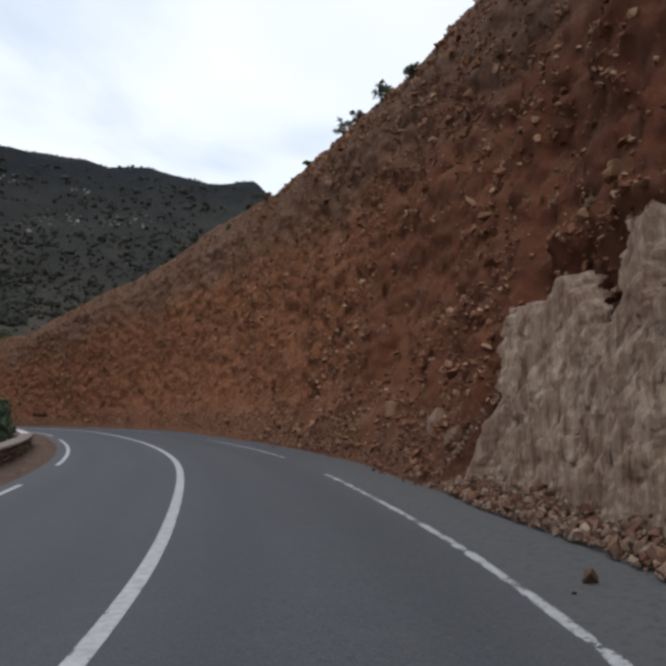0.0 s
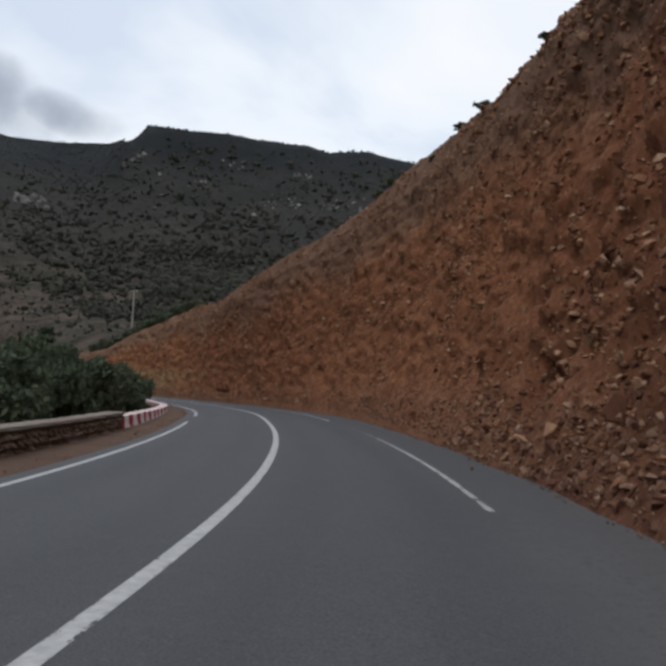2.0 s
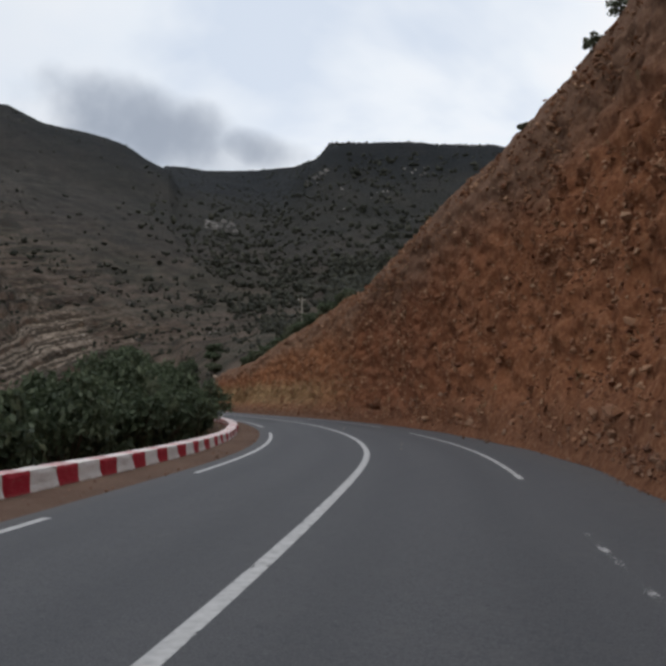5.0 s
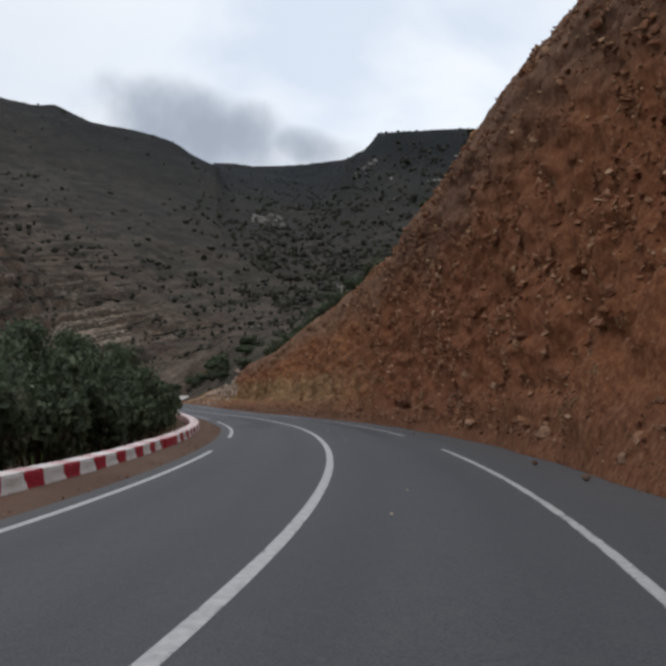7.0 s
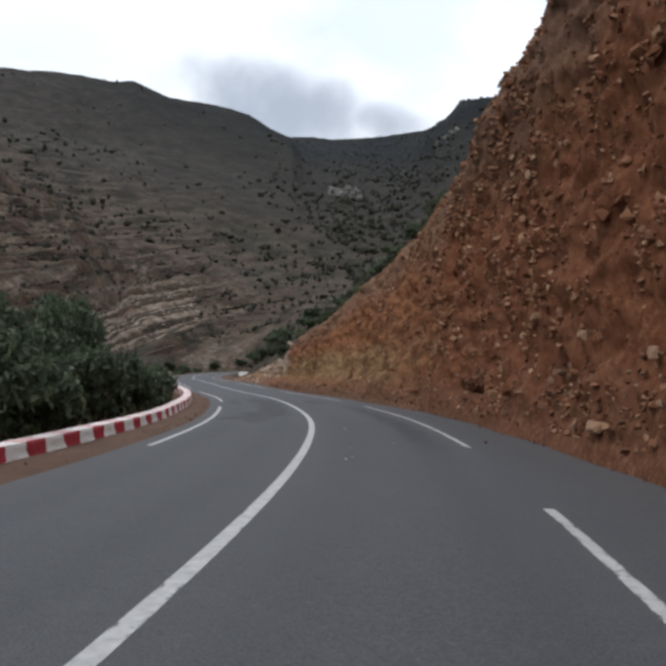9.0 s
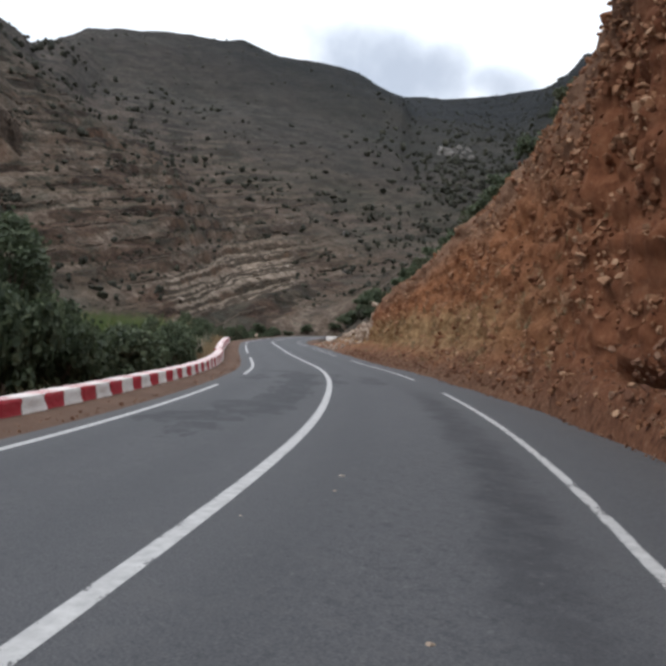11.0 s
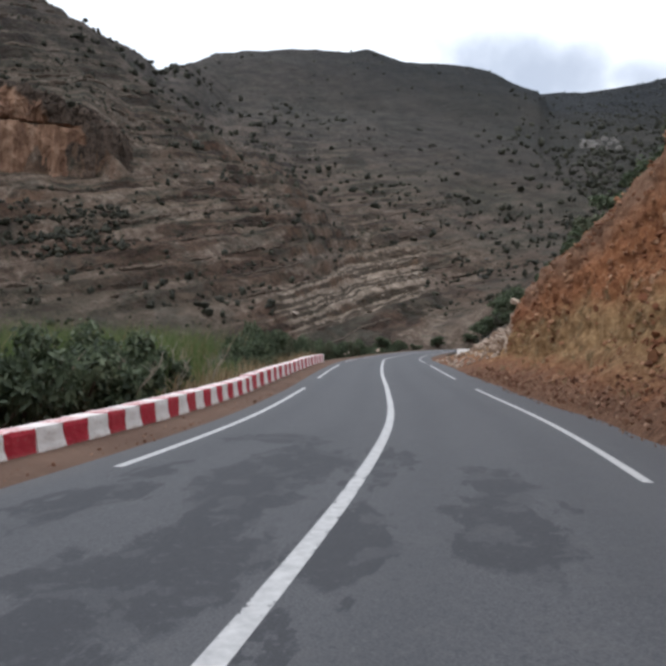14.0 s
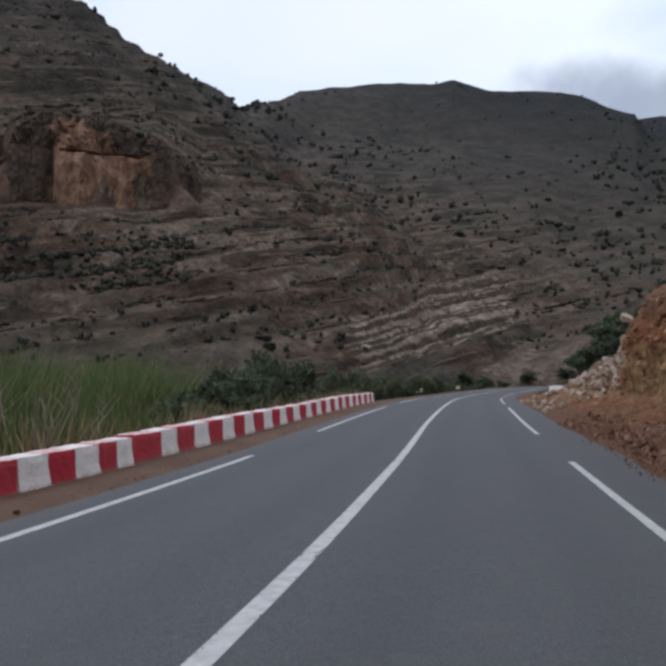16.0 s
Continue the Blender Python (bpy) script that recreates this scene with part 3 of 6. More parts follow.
def chunk(seed, points=11):
    """An angular broken stone of about unit size."""
    g = random.Random(seed * 13 + 5)
    bm = bmesh.new()
    for _ in range(points):
        d = Vector((g.gauss(0, 1), g.gauss(0, 1), g.gauss(0, 1)))
        d = d / max(abs(d.x), abs(d.y), abs(d.z)) * 0.6 + d.normalized() * 0.4
        bm.verts.new((0.46 * d.x, 0.42 * d.y, 0.36 * d.z))
    bmesh.ops.convex_hull(bm, input=bm.verts)
    for v in [v for v in bm.verts if not v.link_faces]:
        bm.verts.remove(v)
    bm.verts.index_update()
    return bm


def raw(bm):
    v = np.array([tuple(a.co) for a in bm.verts])
    f = [[a.index for a in p.verts] for p in bm.faces]
    bm.free()
    return v, f


def scatter(name, shapes, places, turns, sizes, material):
    """Many small pieces joined into one mesh."""
    verts, faces, base = [], [], 0
    for k, (p, a, size) in enumerate(zip(places, turns, sizes)):
        v, f = shapes[k % len(shapes)]
        m = np.array(Euler(a).to_matrix())
        verts.append((v * size) @ m.T + p)
        faces.extend([i + base for i in q] for q in f)
        base += len(v)
    return mesh_of(name, np.concatenate(verts), faces, material)


# ---------------------------------------------------------------- the land
CENTRE = (-45.0, 85.0)
RINGS = np.array([60, 100, 140, 159, 163, 185, 205, 250, 300, 350, 400, 450, 490, 540, 700, 1000], float)
LAND = []


def land(azimuth, *heights):
    """Heights of the land on one ray from CENTRE, at the radii of RINGS."""
    LAND.append((azimuth, np.array(heights, float)))


land(-25, 0, 3, 9, 14, 15, 21, 28, 45, 68, 93, 120, 150, 172, 188, 190, 170)
land(11, 6, 12, 15, 18, 18.5, 22, 27, 42, 62, 88, 114, 146, 172, 190, 190, 170)
land(29.2, 9, 15, 19, 22, 22.5, 26, 30, 43, 62, 88, 114, 152, 190, 204, 200, 180)
land(36.8, 10, 16, 19, 22, 22.5, 26, 30, 42, 60, 82, 104, 128, 146, 165, 245, 225)
land(44.4, 8, 12, 15, 18, 18.5, 23, 29, 44, 64, 86, 108, 132, 152, 172, 238, 225)
land(48.4, 5, 7, 11, 14, 14.5, 20, 28, 46, 68, 93, 120, 150, 171, 168, 180, 180)
land(54, -2, 0, 5, 11, 12, 19, 30, 52, 75, 100, 126, 160, 186, 188, 180, 170)
land(61, -9, -4, 7, 14, 15, 24, 34, 56, 82, 108, 134, 172, 200, 200, 180, 170)
land(69, -9, -3, 18, 31, 33, 43, 52, 72, 92, 112, 138, 174, 192, 186, 170, 160)
land(74, -9, -2, 22, 34, 36, 49, 61, 84, 106, 128, 146, 158, 156, 148, 140, 140)
land(77, -9, -1, 23, 36, 39, 56, 71, 92, 112, 122, 130, 130, 126, 122, 118, 118)
land(80, -8, 0, 23, 38, 40, 62, 82, 98, 113, 118, 118, 115, 112, 110, 108, 108)
land(82.2, -8, 0, 23, 38, 42, 67, 88, 98, 106, 106, 104, 102, 100, 100, 100, 100)
land(84.5, -8, 0, 22, 36, 40, 72, 96, 100, 104, 100, 95, 95, 95, 95, 95, 95)
land(92, -8, 0, 22, 36, 40, 72, 100, 106, 110, 110, 105, 100, 100, 100, 100, 100)
land(100, -8, 0, 22, 36, 40, 68, 96, 104, 110, 110, 105, 100, 100, 100, 100, 100)
land(130, -6, 2, 18, 28, 31, 46, 60, 80, 98, 105, 110, 110, 110, 110, 110, 110)
land(200, 0, 3, 10, 14, 15, 20, 26, 40, 60, 80, 100, 110, 115, 120, 120, 120)
land(280, 2, 8, 16, 20, 21, 28, 36, 55, 75, 95, 115, 125, 130, 135, 140, 140)
SKYLINE_AZ = [-20, 2.1, 3.4, 6.8, 8.5, 12.7, 16.2, 18, 25.5, 30.3, 32, 33.2, 35.1, 38, 42.6, 45.9, 47.3, 50.8, 55.6, 58.5, 63.9, 67.2, 71.1, 73, 74.8, 76.2, 78.4, 81.2, 83.4, 85.4, 87.2, 89.8, 93, 100]
SKYLINE_UP = [18, 18.2, 19.4, 19.0, 19.35, 20.2, 20.1, 20.7, 21.45, 21.4, 21.15, 19.7, 18.9, 18.4, 18.2, 18.35, 19.1, 20.55, 21.2, 22.1, 22.0, 21.8, 21.4, 20.5, 20.1, 21.4, 21.9, 23.3, 24.1, 25.5, 26.0, 26.2, 26.6, 26.8]


SMOOTH_AZ = np.arange(-25, 335.1, 0.5)


def blurred(row, width):
    k = np.exp(-(np.arange(-30, 31) * 0.5 / width) ** 2)
    return np.convolve(np.pad(row, 30, mode="edge"), k / k.sum(), mode="valid")


def ridge_distance(keys, table):
    """How far off the ridge is that makes the skyline, smoothly from azimuth to azimuth."""
    rows = np.stack([np.interp(SMOOTH_AZ, keys, table[:, j]) for j in range(len(RINGS))], 1)
    slope = (rows - 1.4) / RINGS
    share = np.exp((slope - slope.max(1)[:, None]) / 0.014)
    return blurred((share * RINGS).sum(1) / share.sum(1), 5.5)


def natural(az, r):
    """Height of the land from azimuth (degrees to the left of +y) and radius, for arrays."""
    keys = np.array([a for a, _ in LAND])
    table = np.array([h for _, h in LAND])
    a = (az + 25) % 360 - 25
    keys, table = np.r_[keys, keys[0] + 360], np.r_[table, table[:1]]
    true = a
    a = a + 2.2 * np.sin(r * 0.045 + 1.3 * np.sin(r * 0.019)) * np.clip((300 - r) / 100, 0, 1) * np.clip((a - 46) / 6, 0, 1) * np.clip((79 - a) / 3, 0, 1)
    i = np.clip(np.searchsorted(keys, a, "right") - 1, 0, len(keys) - 2)
    f = (a - keys[i]) / (keys[i + 1] - keys[i])
    f = f * f * (3 - 2 * f)
    j = np.clip(np.searchsorted(RINGS, r, "right") - 1, 0, len(RINGS) - 2)
    g = np.clip((r - RINGS[j]) / (RINGS[j + 1] - RINGS[j]), 0, 1)
    z = (table[i, j] * (1 - g) + table[i, j + 1] * g) * (1 - f) + (table[i + 1, j] * (1 - g) + table[i + 1, j + 1] * g) * f
    # the skyline as it stands over each azimuth
    row = table[i] * (1 - f)[:, None] + table[i + 1] * f[:, None]
    slope = (row - 1.4) / RINGS
    top = slope.max(1)
    a = true
    where = np.interp(a, SMOOTH_AZ, ridge_distance(keys, table))
    sharp, soft = np.interp(a, SKYLINE_AZ, SKYLINE_UP), np.interp(a, SMOOTH_AZ, blurred(np.interp(SMOOTH_AZ, SKYLINE_AZ, SKYLINE_UP), 3.0))
    want = np.tan(np.radians(sharp + (soft - sharp) * np.clip((0.97 - r / where) / 0.2, 0, 1)))
    seen = np.clip((a + 20) / 5, 0, 1) * np.clip((105 - a) / 5, 0, 1)
    w = np.clip((r / where - 0.45) / 0.5, 0, 1)
    w = w * w * (3 - 2 * w) * seen
    return z * (1 + w * (want / top - 1))


def height(x, y, beds_too=False):
    """Height of the ground sheet at places, for arrays; and, if asked, how high they lie in the beds and how bare these are."""
    dx, dy = x - CENTRE[0], y - CENTRE[1]
    r, az = np.hypot(dx, dy), np.degrees(np.arctan2(-dx, dy))
    z = natural(az, np.maximum(r, 60))
    rough = np.clip((r - 70) / 120, 0, 1)
    bumps = fbm(x * 0.011, y * 0.011, 0 * x, 6)
    small = fbm(x * 0.06, y * 0.06, 3 + 0 * x, 4)
    z = z + rough * (3.4 * bumps * np.clip(r / 350, 0.4, 1) + 0.9 * small)
    # beds of rock that stand out as ledges; the lower ones climb more steeply
    a = (az + 25) % 360 - 25
    q = z - 0.2 * (0.54 * dx + 0.84 * dy) - 0.12 * (0.54 * dy - 0.84 * dx) + 0.8 * bumps + 0.25 * small
    bare = np.clip((a - 43) / 13, 0, 1) * np.clip((108 - a) / 8, 0, 1) * np.clip((r - 108) / 25, 0, 1) * np.clip((470 - r) / 200, 0.25, 1)
    bare = bare * (1 - np.clip((r - 195) / 30, 0, 1) * (1 - np.clip((a - 48) / 18, 0.15, 1)))
    fray = fbm(x * 0.025, y * 0.025, 15 + 0 * x, 4)
    crag = np.clip((a - 54.0 + 1.5 * fray) / 1.2, 0, 1) * np.clip((70 - a + 5 * fray) / 5, 0, 1) * np.clip((q + 8.0) / 1.0, 0, 1) * np.clip((np.interp(a, [53, 58, 64, 69], [5.0, 4.6, 2.6, 0.5]) - q + 3.0 * fray) / 1.5, 0, 1) * np.clip((215 - r) / 10, 0, 1)
    patch = np.clip(0.75 + 1.1 * fbm(x * 0.02, y * 0.02, 11 + 0 * x, 3), 0.25, 1.2)
    for thick, lift in ((4.3, bare * patch * np.where(r < 230, 5.4, 4.2)), (1.25, np.maximum(1.3 * crag, 0.2 * bare) * 1.2)):
        saw = q / thick - np.floor(q / thick)
        z = z + lift * (np.where(saw < 0.74, -saw * 0.53, -0.392 + (saw - 0.74) * 1.508) + 0.2)
    z = z + 0.7 * bare * fbm(x * 0.09, y * 0.09, q * 0.7, 4)
    bare = np.clip(0.56 * bare + 0.5 * crag, 0, 1)
    # shelves behind the red cliff
    shelf = np.clip((a - 77.5) / 3.5, 0, 1) * np.clip((93.5 - a) / 4, 0, 1)
    tier = np.interp(r, [150, 158.4, 159.2, 162.5, 165.5, 185], [31.5, 37.2, 47.4, 48.6, 54, 68])
    z = np.where((r > 150) & (r < 186), z * (1 - shelf) + np.where(r < 160, tier, np.maximum(z, tier)) * shelf, z)
    near = r < 260
    s, o = np.full(len(x), 1e3), np.full(len(x), 1e3)
    s[near], o[near] = along(x[near], y[near])
    side = np.interp(o, [-60, -28, -14, -8, -6.2, -5, 5, 7, 60], [-9, -6.5, -3.2, -1.2, -0.55, -0.12, -0.12, -0.6, -2])
    side = side + road_z(np.clip(s, -40, 225)) + 0.25 * small * np.clip((np.abs(o) - 5.5) / 3, 0, 1)
    bank = np.interp(o, [4.5, 5, 6, 8, 10, 12.7, 20, 30, 60], [0, 0.12, 0.5, 1.03, 2.2, 4.55, 9.4, 14, 20]) * np.clip((s - 130) / 9, 0, 1) * np.clip((228 - s) / 20, 0, 1)
    side = side + np.where(o > 0, bank, 0)
    reach = np.interp(s, [-41, 120, 175, 230], [48, 48, 26, 14])
    w = np.clip((np.abs(o) - 0.3 * reach) / (0.7 * reach), 0, 1)
    w = w * w * (3 - 2 * w)
    w = np.where((s < -39) | (s > 232), np.clip(np.hypot(o, np.maximum(s - 232, -39 - s)) / reach, 0, 1), w)
    z = np.where(near, side * (1 - w) + np.where(o > 0, np.minimum(z, 400), z) * w, z)
    return (z, q, bare) if beds_too else z


def ground():
    az = np.r_[np.arange(-20, 115, 0.25), np.arange(115, 340, 1.0)]
    r = np.r_[np.arange(1, 60, 1.4), np.arange(60, 110, 2.2), np.arange(110, 215, 0.8), np.arange(215, 400, 2.5), np.arange(400, 770, 5.0), np.geomspace(780, 4000, 14)]
    A, R = np.meshgrid(np.radians(az), r)
    x, y = CENTRE[0] - R.ravel() * np.sin(A.ravel()), CENTRE[1] + R.ravel() * np.cos(A.ravel())
    z, q, bare = height(x, y, True)
    verts = np.stack([x, y, z], -1)
    verts = np.r_[verts, [[CENTRE[0], CENTRE[1], -0.12]]]
    uv = np.r_[np.stack([q, bare], -1), [[0, 0]]]
    n, hub = len(az), len(verts) - 1
    faces = [tuple(f) for f in grid_faces(len(r), n, True)[:, ::-1]] + [(hub, k, (k + 1) % n) for k in range(n)]
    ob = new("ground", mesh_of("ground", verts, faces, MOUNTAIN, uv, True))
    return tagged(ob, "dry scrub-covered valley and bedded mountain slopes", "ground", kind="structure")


ground()

# the cut: station, offset and height of its toe, and of its rim
CUT_S = [-40, 0, 15, 30, 45, 55, 62, 72, 82, 88, 95, 103, 113, 118.5, 125, 131, 136.2, 137.8, 142, 150, 158, 166]
TOE_O = [6.0, 5.6, 5.7, 6.1, 6.1, 5.9, 5.6, 5.2, 5.1, 5.2, 5.4, 5.8, 6.2, 6.5, 7.0, 7.4, 7.5, 7.2, 6.9, 7.0, 7.4, 7.6]
TOE_Z = [1.8, 1.5, 1.7, 2.0, 2.0, 1.9, 1.7, 1.5, 1.3, 1.3, 1.5, 1.6, 1.4, 1.0, 0.9, 0.9, 0.9, 0.9, 0.9, 0.9, 0.7, 0.1]
RIM_O = [9.6, 9.2, 9.0, 9.5, 9.3, 9.0, 7.6, 6.4, 6.3, 6.8, 7.9, 8.8, 8.6, 7.7, 8.4, 9.0, 9.3, 9.1, 9.0, 9.6, 9.8, 9.4]
RIM_Z = [13, 13.3, 13.6, 14.5, 14.5, 14.9, 13, 12, 10.7, 9.6, 10, 9.3, 7.6, 5.6, 5.3, 4.9, 4.4, 2.6, 2.3, 2.4, 1.9, 0.2]


def foot_of(s):
    """Offset at which the asphalt ends and the earth of the cut begins."""
    return np.interp(s, [0, 15, 25, 37, 42, 48, 58, 70, 80, 90, 97, 150], [4.05, 4.3, 4.55, 4.5, 4.75, 4.95, 4.95, 4.85, 4.75, 4.5, 4.2, 4.15]) + 0.12 * np.sin(s * 0.71) * np.sin(s * 0.33 + 1)


def cut_point(s, v):
    """A place on the bare cut (before its roughness), for arrays: v runs 0..1 from the road's edge to the rim, and on over the top."""
    to, tz = np.interp(s, CUT_S, TOE_O), np.interp(s, CUT_S, TOE_Z)
    ro, rz = np.interp(s, CUT_S, RIM_O), np.interp(s, CUT_S, RIM_Z)
    foot = foot_of(s)
    bo, bz = ro - 0.75, 0.87 * rz
    mo, mz = to + 0.42 * (bo - to), tz + 0.34 * (bz - tz)
    keys = [0, 0.14, 0.4, 0.86, 1.0, 1.1, 1.3, 1.6, 2.0]
    o = [foot, to, mo, bo, ro, ro + 2.2, ro + 9, ro + 26, ro + 48]
    z = [0 * rz - 0.06, tz, mz, bz, rz, rz + 0.15, rz - 0.4, rz * 0.7, 0 * rz - 2.5]
    k = np.clip(np.searchsorted(keys, v, "right") - 1, 0, len(keys) - 2)
    f = (v - np.array(keys)[k]) / (np.array(keys)[k + 1] - np.array(keys)[k])
    o, z = np.array(o), np.array(z)
    n = np.arange(len(s))
    return o[k, n] * (1 - f) + o[k + 1, n] * f, z[k, n] * (1 - f) + z[k + 1, n] * f + road_z(s)


def cut_rough(s, z, v):
    """How far the earth stands out from the bare cut, towards the road."""
    rill = fbm(s * 0.55, z * 0.10, 1.7 + 0 * s, 4)
    lump = fbm(s * 0.22, z * 0.25, 5.0 + 0 * s, 4)
    fine = fbm(s * 1.5, z * 1.4, 9.0 + 0 * s, 5)
    pits = np.clip(fbm(s * 2.4, z * 1.5, 13.0 + 0 * s, 2) - 0.12, 0, 0.5)
    on = np.clip(v / 0.05, 0, 1) * np.clip((1.06 - v) / 0.22, 0.3, 1)
    calm = 0.45 + 0.55 * np.clip((v - 0.02) / 0.12, 0, 1)
    hollow = np.clip((14.2 - s) / 0.8, 0, 1) * np.clip((s - 2.5) / 1.5, 0, 1) * np.clip((4.2 - z) / 1.6, 0, 1)
    return on * calm * (0.42 * lump + 0.32 * rill + 0.25 * fine - 0.26 * pits) * np.clip((141 - s) / 8, 0.25, 1) - 1.3 * hollow * np.clip(v / 0.05, 0, 1) - 2.2 * np.exp(-((s - 29.9) / 0.75) ** 4 - ((z - 1.6 - 0.4 * (s - 29.9)) / 0.5) ** 4) - 0.8 * np.exp(-((s - 82.2) / 1.6) ** 4 - ((z - 1.0) / 0.10) ** 2)


def cut_place(s, v):
    o, z = cut_point(s, v)
    d = cut_rough(s, z, v)
    x, y = at(s, o - 0.92 * d)
    return x, y, z + 0.3 * d


def hillside():
    s = np.r_[np.arange(-40, -4, 0.5), np.arange(-4, 137, 0.125), np.arange(137, 166.1, 0.25)]
    v = np.r_[np.linspace(0, 0.14, 14)[:-1], np.linspace(0.14, 0.86, 92)[:-1], np.linspace(0.86, 1.0, 9)[:-1], 1.0, 1.05, 1.1, 1.2, 1.3, 1.45, 1.6, 1.8, 2.0]
    S, V = np.meshgrid(s, v)
    S, V = S.ravel(), V.ravel()
    x, y, z = cut_place(S, V)
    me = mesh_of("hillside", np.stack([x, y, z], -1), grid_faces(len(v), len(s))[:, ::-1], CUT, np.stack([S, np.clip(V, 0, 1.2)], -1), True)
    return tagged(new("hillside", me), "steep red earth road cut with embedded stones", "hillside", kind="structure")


HILL = hillside()


# ---------------------------------------------------------------- the road
def road():
    ob = new("road", strip("road", -40, 233, (-3.45, -3.1, -1.5, 0, 1.5, 3.1, 4.35, 5.4), (-0.012, 0, 0.012, 0.018, 0.012, 0, -0.02, -0.05), ASPHALT))
    tagged(ob, "grey asphalt mountain road with damp patches", "road", kind="structure")
    verge = new("verge", strip("verge", -40, 233, (-7.2, -5.2, -4.3, -3.7, -3.38), (-0.9, -0.06, 0.03, 0.012, -0.02), VERGE))
    tagged(verge, "bare brown soil verge beside the asphalt", "verge", kind="structure")
    right = new("verge", strip("verge_right", 120, 233, (4.25, 5.2, 6.0), (-0.025, 0.06, 0.2), VERGE))
    tagged(right, "bare brown soil verge beside the asphalt", "verge", kind="structure")


road()


def line(s0, s1, o, width, material):
    n = max(2, int((s1 - s0) / 0.4) + 1)
    s = np.linspace(s0, s1, n)
    if width > 0.14:
        o = o + np.interp(s, [0, 30, 45, 75, 95, 105, 125], [0, -0.01, 0.035, 0.02, 0.04, 0.01, 0])
    verts, uv = [], []
    for e in (-0.5, 0, 0.5):
        x, y = at(s, o + e * width)
        crown = np.interp(np.abs(o + e * width), [0, 1.5, 3.1, 3.45], [0.018, 0.012, 0, -0.012])
        verts.append(np.stack([x, y, road_z(s) + crown + 0.004], -1))
        uv.append(np.stack([s, np.full(n, e * width)], -1))
    me = mesh_of("road_line", np.concatenate(verts), grid_faces(3, n)[:, ::-1], material, np.concatenate(uv))
    ob = new("road_line", me)
    ob.visible_shadow = False
    return ob


tagged(line(-40, 232, 0.012, 0.152, PAINT), "continuous white centre line on the asphalt", "road marking", kind="structure")
# edge lines: long dashes with gaps, alike on both sides
GAPS = [(-7.2, -1.5), (17.0, 22.5), (42.2, 47.9), (66.7, 73.2), (90.9, 96.9), (115.1, 121.9), (139.3, 145.5), (163.5, 169.5), (187.7, 193.7), (211.9, 218)]
for side in (-1, 1):
    for (_, a), (b, _) in zip(GAPS, GAPS[1:]):
        if side > 0:
            paint = PAINT_WORN if 20 < a < 30 else PAINT_CHIPPED if a < 40 else PAINT_LIGHT if a < 80 else PAINT
        else:
            paint = PAINT
        o = 3.08 if side > 0 else -2.98
        if side > 0:
            o += np.interp(0.5 * (a + b), [0, 30, 55, 75, 95, 110, 130], [-0.05, -0.01, -0.01, 0.11, 0.02, 0.04, 0.1])
        else:
            o += np.interp(0.5 * (a + b), [0, 30, 45, 80, 95, 110, 130], [-0.11, -0.08, -0.03, -0.03, 0.03, 0.13, 0.13])
        word = {PAINT: "long white edge line dash", PAINT_CHIPPED: "chipped white edge line dash", PAINT_LIGHT: "slightly chipped white edge line dash", PAINT_WORN: "badly worn white edge line dash"}[paint]
        if paint is PAINT_WORN:
            tagged(line(a, a + 13, o, 0.125, PAINT_CHIPPED), "chipped white edge line dash on the asphalt", "road marking", "edge line dashes", "structure")
            a = a + 13
        tagged(line(a, b, o, 0.125, paint), word + " on the asphalt", "road marking", "edge line dashes", "structure")


# ---------------------------------------------------------------- the parapet along the drop
def wall_pose(s, o=-4.42, z=0.0):
    x, y = at(s, o)
    return pose(float(x), float(y), float(road_z(s)) + z, 0, 0, heading(s))


def rough_block(length, depth, tall, seed, amount=0.012, cuts=3):
    """A hand-plastered block: x along the wall, its road face at y = 0, leaning back a little."""
    bm = bmesh.new()
    bmesh.ops.create_cube(bm, size=1)
    bmesh.ops.subdivide_edges(bm, edges=bm.edges[:], cuts=cuts, use_grid_fill=True)
    for v in bm.verts:
        c = v.co.copy()
        edge = sum(abs(abs(a) - 0.5) < 1e-4 for a in c)
        v.co = Vector((c.x * length, (c.y + 0.5) * depth, (c.z + 0.5) * tall))
        v.co.y += 0.06 * (c.z + 0.5) * (0.5 - c.y) * tall
        p = v.co * 4 + Vector((seed * 9.1, 0, 0))
        v.co += Vector((0.25 * noise.noise(p), noise.noise(p + Vector((5, 0, 0))), noise.noise(p + Vector((0, 9, 0))))) * amount
        if edge > 1 and c.z > -0.4:
            v.co -= Vector((0, (1 if c.y > 0 else -1), 1 if c.z > 0.4 else 0)) * 0.012
    return bm


def core_of(s0, s1, o0, depth, tall):
    """The masonry inside a stretch of the wall, closed at its ends."""
    n = max(2, int((s1 - s0) / 0.6) + 1)
    s = np.linspace(s0, s1, n)
    h = np.interp(s, [x for x, _ in tall], [x for _, x in tall]) - 0.08
    ring = []
    for o, top in ((o0 - 0.10, 0), (o0 - 0.10, 1), (o0 - depth + 0.08, 1), (o0 - depth + 0.08, 0)):
        x, y = at(s, o)
        ring.append(np.stack([x, y, road_z(s) + np.where(top, h, -0.4)], -1))
    verts = np.concatenate(ring)
    faces = [(a * n + k, a * n + k + 1, b * n + k + 1, b * n + k) for a, b in ((0, 1), (1, 2), (2, 3)) for k in range(n - 1)]
    faces += [(0, n, 2 * n, 3 * n), (4 * n - 1, 3 * n - 1, 2 * n - 1, n - 1)]
    return mesh_of("core", verts, faces, MORTAR)


